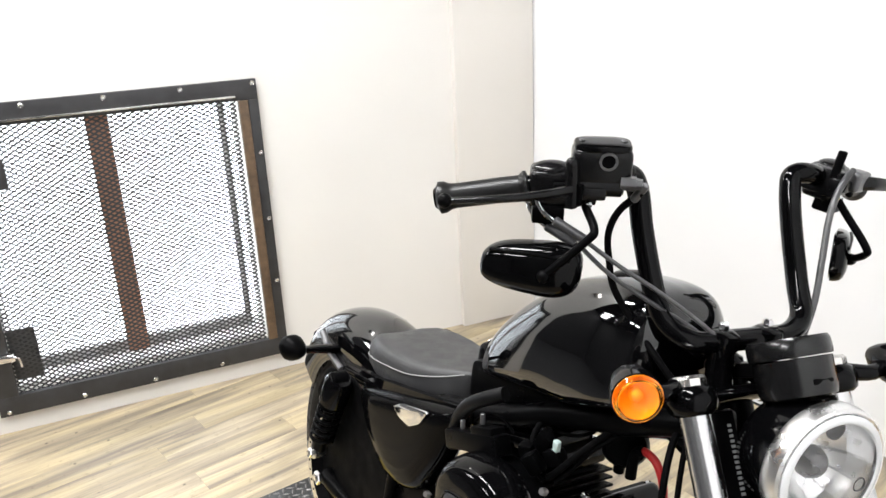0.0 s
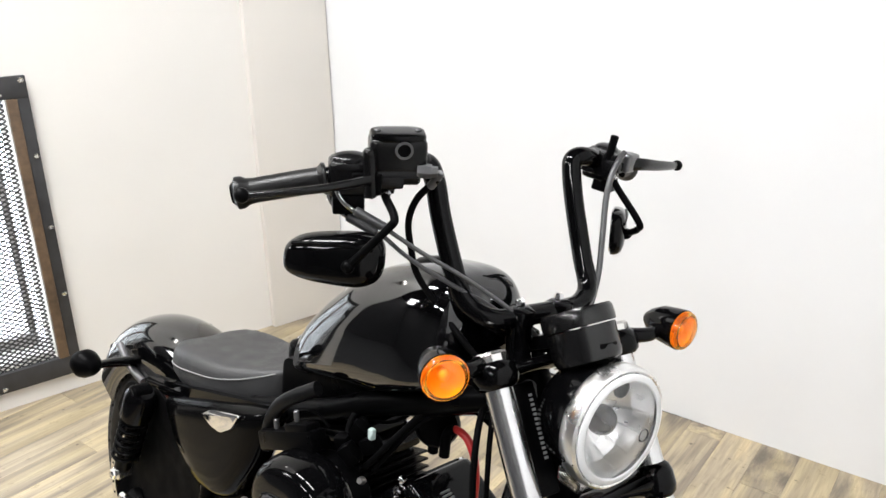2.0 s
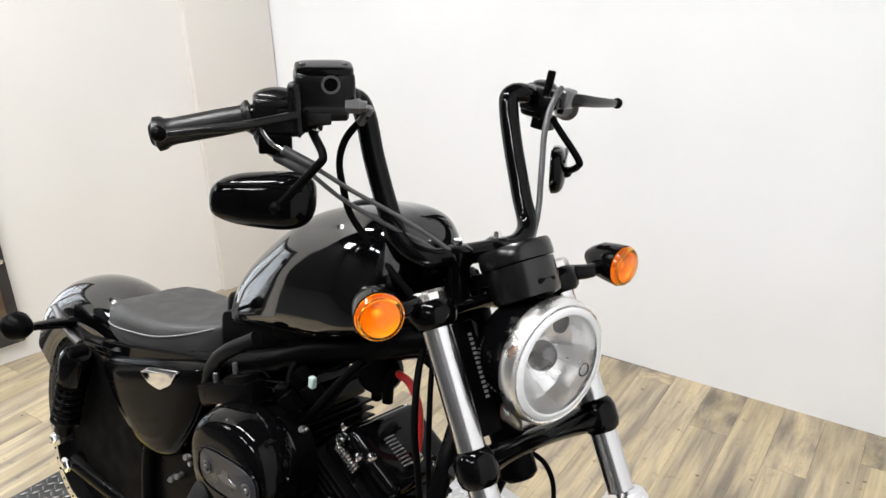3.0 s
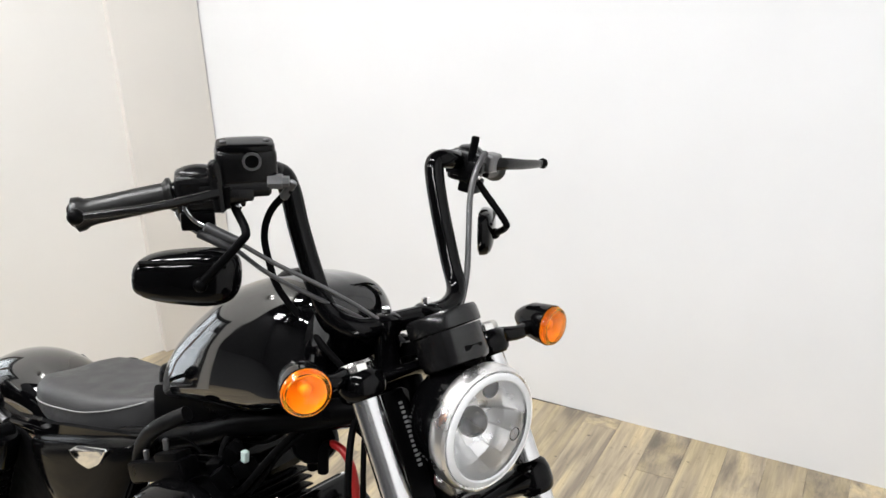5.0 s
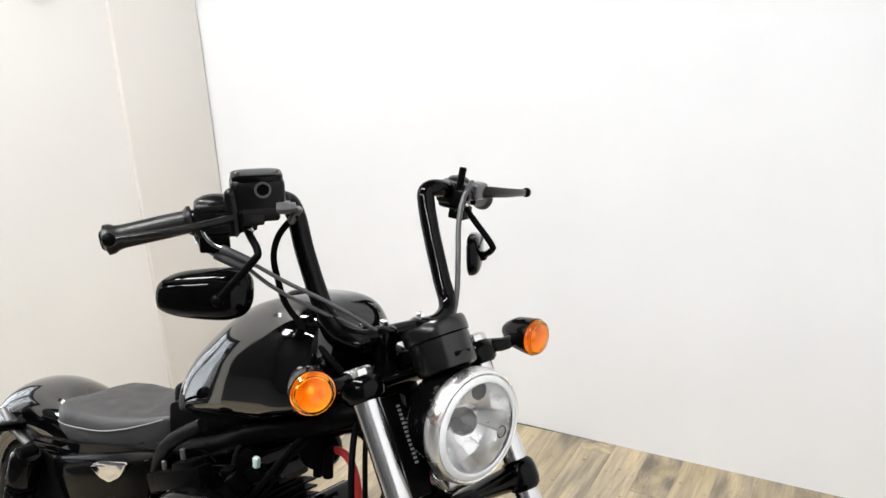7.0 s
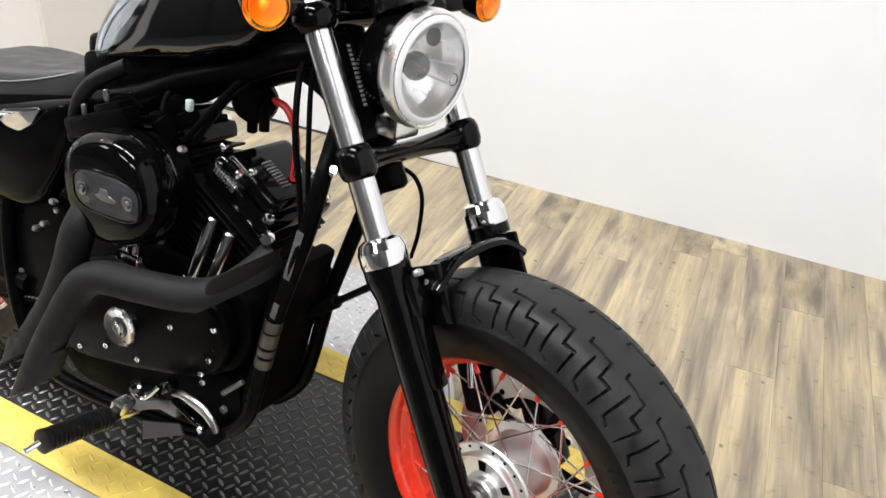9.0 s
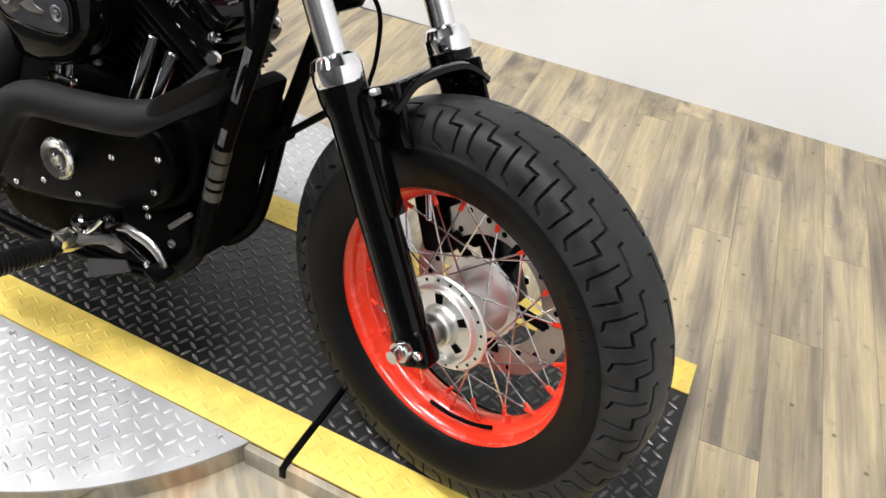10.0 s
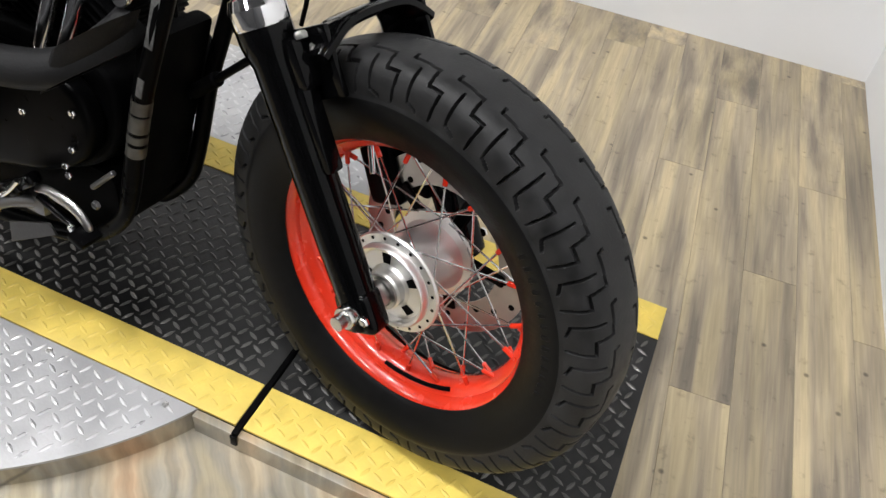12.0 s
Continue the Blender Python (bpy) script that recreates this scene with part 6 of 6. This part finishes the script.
def foot_control():
    r = part("footpeg_bracket", join(tube([(-0.56, -0.125, 0.235), (-0.585, -0.165, 0.248), (-0.600, -0.200, 0.250)], 0.013, 12), box((-0.565, -0.135, 0.238), (0.045, 0.024, 0.034), 0.008, 2)), DULL, bike, "metal footpeg bracket")
    a, b = V(-0.599, -0.235, 0.250), V(-0.604, -0.352, 0.266)
    prof = [(0.010, -0.035), (0.012, -0.005), (0.0155, 0.0)]
    for k in range(14):
        h = 0.004 + 0.0075 * k
        prof += [(0.0185, h), (0.0185, h + 0.0040), (0.0160, h + 0.0047), (0.0160, h + 0.0070)]
    prof += [(0.0195, 0.110), (0.0195, 0.117), (0.010, 0.119), (0.0, 0.119)]
    p = part("footpeg", lathe(prof, a, b - a, 24), GRIP, bike, "ribbed black rubber footpeg")
    part("peg_end", rod(b + V(0, -0.001, 0.0), b + V(-0.002, -0.026, -0.004), 0.005, 10), CHROME, p)
    part("peg_joint", lathe([(0.0, -0.055), (0.013, -0.053), (0.014, -0.03), (0.011, -0.012), (0.011, -0.005)], a, b - a, 14), ALU, p)
    secs = []
    arm = smooth_path([(-0.545, -0.150, 0.276), (-0.520, -0.156, 0.288), (-0.495, -0.160, 0.290), (-0.470, -0.160, 0.285), (-0.452, -0.160, 0.274), (-0.440, -0.160, 0.259), (-0.443, -0.160, 0.247)], 5)
    for i, q in enumerate(arm):
        d = (arm[min(i + 1, len(arm) - 1)] - arm[max(i - 1, 0)]).normalized()
        n = V(-d.z, 0, d.x)
        f = i / (len(arm) - 1)
        hw = 0.005 + 0.0045 * math.sin(math.pi * min(1, f * 1.15)) ** 0.8
        secs.append([q + n * (hw * math.cos(a)) + V(0, -0.006 * math.sin(a), 0) for a in [2 * math.pi * k / 12 for k in range(12)]])
    bl = part("brake_pedal", loft(secs), STEEL, bike, "curved bare-metal brake pedal arm")
    part("pedal_pad", box((-0.440, -0.168, 0.250), (0.03, 0.040, 0.014), 0.005, 2, pose(0, 0, 0, 0, 20, 0)), SATIN, bl)
    part("pedal_bolt", bolt_head((-0.467, -0.160, 0.248), (0, -1, 0), 0.009, 0.008), CHROME, bl)
    part("pivot_bolt", bolt_head((-0.441, -0.140, 0.290), (0, -1, 0), 0.007, 0.006), DULL, bl)
    part("return_link", tube([(-0.545, -0.150, 0.262), (-0.515, -0.152, 0.254), (-0.490, -0.154, 0.248), (-0.467, -0.156, 0.248)], 0.006, 10), GLOSS, bl)
    part("pedal_stop", rod((-0.452, -0.135, 0.312), (-0.415, -0.130, 0.350), 0.0045, 10), DULL, bl)
    part("peg_mount", join(box((-0.585, -0.165, 0.268), (0.060, 0.030, 0.024), 0.009, 3, pose(0, 0, 0, 0, -28, 0)), box((-0.553, -0.158, 0.290), (0.040, 0.026, 0.020), 0.008, 3, pose(0, 0, 0, 0, -40, 0))), GLOSS, r, "gloss black cast footpeg mount")
    part("mount_pin", lathe([(0.006, 0.0), (0.011, 0.0), (0.012, 0.004), (0.006, 0.006)], (-0.598, -0.181, 0.280), (0, -0.8, 0.6), 20, True), CHROME, r)
    part("mount_link", tube([(-0.610, -0.178, 0.262), (-0.585, -0.184, 0.264), (-0.566, -0.182, 0.280), (-0.552, -0.176, 0.300)], 0.0042, 10), CHROME, r, "bright curved spring link")
    part("clevis", box((-0.598, -0.208, 0.256), (0.026, 0.034, 0.026), 0.006, 2, pose(0, 0, 0, 0, 15, 0)), ALU, r, "worn aluminium clevis")
    part("guard_plate", slab([(-0.622, 0.140), (-0.520, 0.202), (-0.532, 0.220), (-0.620, 0.182)], -0.150, -0.147, 0.001, 1), PLATE_DARK, bike, "triangular metal heel plate")


foot_control()


def wiring():
    part("horn", join(lathe([(0.0, 0.025), (0.030, 0.024), (0.036, 0.016), (0.037, 0.0), (0.030, -0.012), (0.0, -0.014)], (-0.548, 0.012, 0.756), (0.75, -0.6, 0.1), 28), rod((-0.552, 0.014, 0.745), (-0.552, 0.014, 0.70), 0.009)), SATIN, bike, "black horn")
    part("plug_lead", tube([(-0.505, 0.0, 0.764), (-0.494, 0.0, 0.768), (-0.475, 0.0, 0.764), (-0.460, 0.0, 0.748), (-0.451, 0.0, 0.725), (-0.449, 0.002, 0.690), (-0.452, 0.004, 0.65)], 0.0062, 10, 6), REDCABLE, bike, "red spark plug lead")
    part("plug_boot", tube([(-0.515, 0.0, 0.715), (-0.515, 0.0, 0.745), (-0.509, 0.0, 0.760), (-0.497, 0.0, 0.768)], 0.0085, 10), MATTE, bike)
    part("vent_hose", tube([(-0.812, -0.118, 0.640), (-0.805, -0.122, 0.676), (-0.789, -0.125, 0.712), (-0.766, -0.126, 0.740), (-0.738, -0.122, 0.762), (-0.700, -0.106, 0.786)], 0.0125, 14), RUBBER, bike, "ribbed dark grey hose")
    cb = part("coil_block", box((-0.732, -0.128, 0.692), (0.150, 0.034, 0.034), 0.007, 2, pose(0, 0, 0, 0, -21, 0)), SATIN, bike, "black connector block")
    part("block_top", box((-0.706, -0.128, 0.721), (0.060, 0.030, 0.020), 0.005, 2, pose(0, 0, 0, 0, -21, 0)), SATIN, cb)
    for x, z in ((-0.768, 0.704), (-0.716, 0.740)):
        part("block_post", rod((x, -0.132, z - 0.01), (x - 0.003, -0.132, z + 0.008), 0.0045, 10), DULL, cb)
    part("cable", tube([(-0.590, -0.095, 0.695), (-0.576, -0.090, 0.713), (-0.545, -0.080, 0.757), (-0.511, -0.060, 0.806)], 0.0055, 10, 6), MATTE, bike)
    part("cable", tube([(-0.582, -0.085, 0.690), (-0.560, -0.078, 0.722), (-0.530, -0.070, 0.768), (-0.495, -0.050, 0.810)], 0.004, 8, 6), MATTE, bike)
    part("cable", tube([(-0.643, -0.052, 0.775), (-0.640, -0.060, 0.762), (-0.648, -0.074, 0.750), (-0.642, -0.088, 0.725), (-0.615, -0.098, 0.700), (-0.592, -0.098, 0.690)], 0.0052, 10, 6), MATTE, bike)
    part("cable", tube([(-0.652, -0.060, 0.752), (-0.628, -0.066, 0.748), (-0.610, -0.080, 0.728), (-0.603, -0.095, 0.700)], 0.0045, 10, 6), MATTE, bike)
    part("cable", tube([(-0.640, -0.042, 0.746), (-0.605, -0.036, 0.760), (-0.570, -0.030, 0.774), (-0.540, -0.030, 0.785)], 0.004, 8, 6), MATTE, bike)
    part("cable", tube([(-0.655, -0.042, 0.735), (-0.615, -0.036, 0.742), (-0.575, -0.040, 0.765), (-0.545, -0.045, 0.792)], 0.0032, 8, 6), MATTE, bike)
    part("cable", tube([(-0.776, -0.104, 0.700), (-0.752, -0.104, 0.724), (-0.721, -0.102, 0.737), (-0.700, -0.098, 0.735), (-0.684, -0.092, 0.722)], 0.0026, 8, 6), MATTE, bike)
    part("cable", tube([(-0.41, -0.030, 0.885), (-0.405, -0.060, 0.835), (-0.385, -0.085, 0.76), (-0.372, -0.085, 0.69), (-0.365, -0.075, 0.60)], 0.005, 8, 6), MATTE, bike)
    part("cable", tube([(-0.40, -0.020, 0.885), (-0.395, -0.045, 0.835), (-0.378, -0.062, 0.74), (-0.372, -0.060, 0.66), (-0.37, -0.05, 0.57)], 0.004, 8, 6), MATTE, bike)
    for c, a in (((-0.606, -0.112, 0.716), -40), ((-0.622, -0.082, 0.738), 25), ((-0.590, -0.085, 0.728), 60), ((-0.640, -0.095, 0.712), -15)):
        part("coupling", box(c, (0.026, 0.022, 0.034), 0.006, 2, pose(0, 0, 0, 10, a, 20)), SATIN, bike)
    part("pale_connector", box((-0.583, -0.092, 0.752), (0.011, 0.010, 0.018), 0.002, 1), mat("pale_green_plastic", (0.45, 0.56, 0.54), 0.4), bike)
    part("hose_clip", bolt_head((-0.842, -0.118, 0.690), (0.3, -0.9, 0.2), 0.008, 0.008), CHROME, bike)


wiring()


# ---------------------------------------------------------------- floor planks, laid square to the end wall
def floor_boards():
    # past the boards the slab is unseen, left dark to weaken bounce and reflections
    fl = solid("floor", box((-2.85, -1.4, FLOOR - 0.06), (8.6, 7.0, 0.1)), WALL_DARK, "wood-look plank floor in weathered brown tones", "floor", kind="structure")
    ang = -4.2
    width, length = 0.116, 1.05
    rng = random.Random(5)
    bm = box((0, 0, -0.005), (width - 0.0005, length - 0.0005, 0.010), 0.0006, 1)
    board = bpy.data.meshes.new("plank")
    bm.to_mesh(board)
    bm.free()
    board.materials.append(PLANK)
    M = pose(0.76, 1.72, FLOOR, 0, 0, ang + 8.4)
    edge = -2.75
    for i in range(41):
        shift = rng.uniform(0, length)
        for j in range(7):
            x, y = -(i + 0.5) * width + 0.5, -(j + 0.5) * length + shift
            flip = 180 * rng.randint(0, 1)
            lo, hi = max(y - length / 2, edge), min(y + length / 2, 0.04)
            p = M @ V(x, (lo + hi) / 2, 0)
            if hi - lo < 0.03 or p.x > 1.0 or (V(p.x, p.y) - W_ORG).dot(W_NRM) < -0.42:
                continue
            ob = new("plank", board)
            ob.parent = fl
            ob.matrix_local = M @ pose(x, (lo + hi) / 2, 0, 0, 0, flip) @ Matrix.Diagonal((1, (hi - lo) / length, 1, 1))


bm = box((-0.46, -0.47, FLOOR + 0.0015), (1.70, 0.666, 0.003), 0.001, 1)
solid("floor_sheet", bm, STONE, "stone-look vinyl sheet in cream, grey and orange", "flooring", kind="structure")
floor_boards()
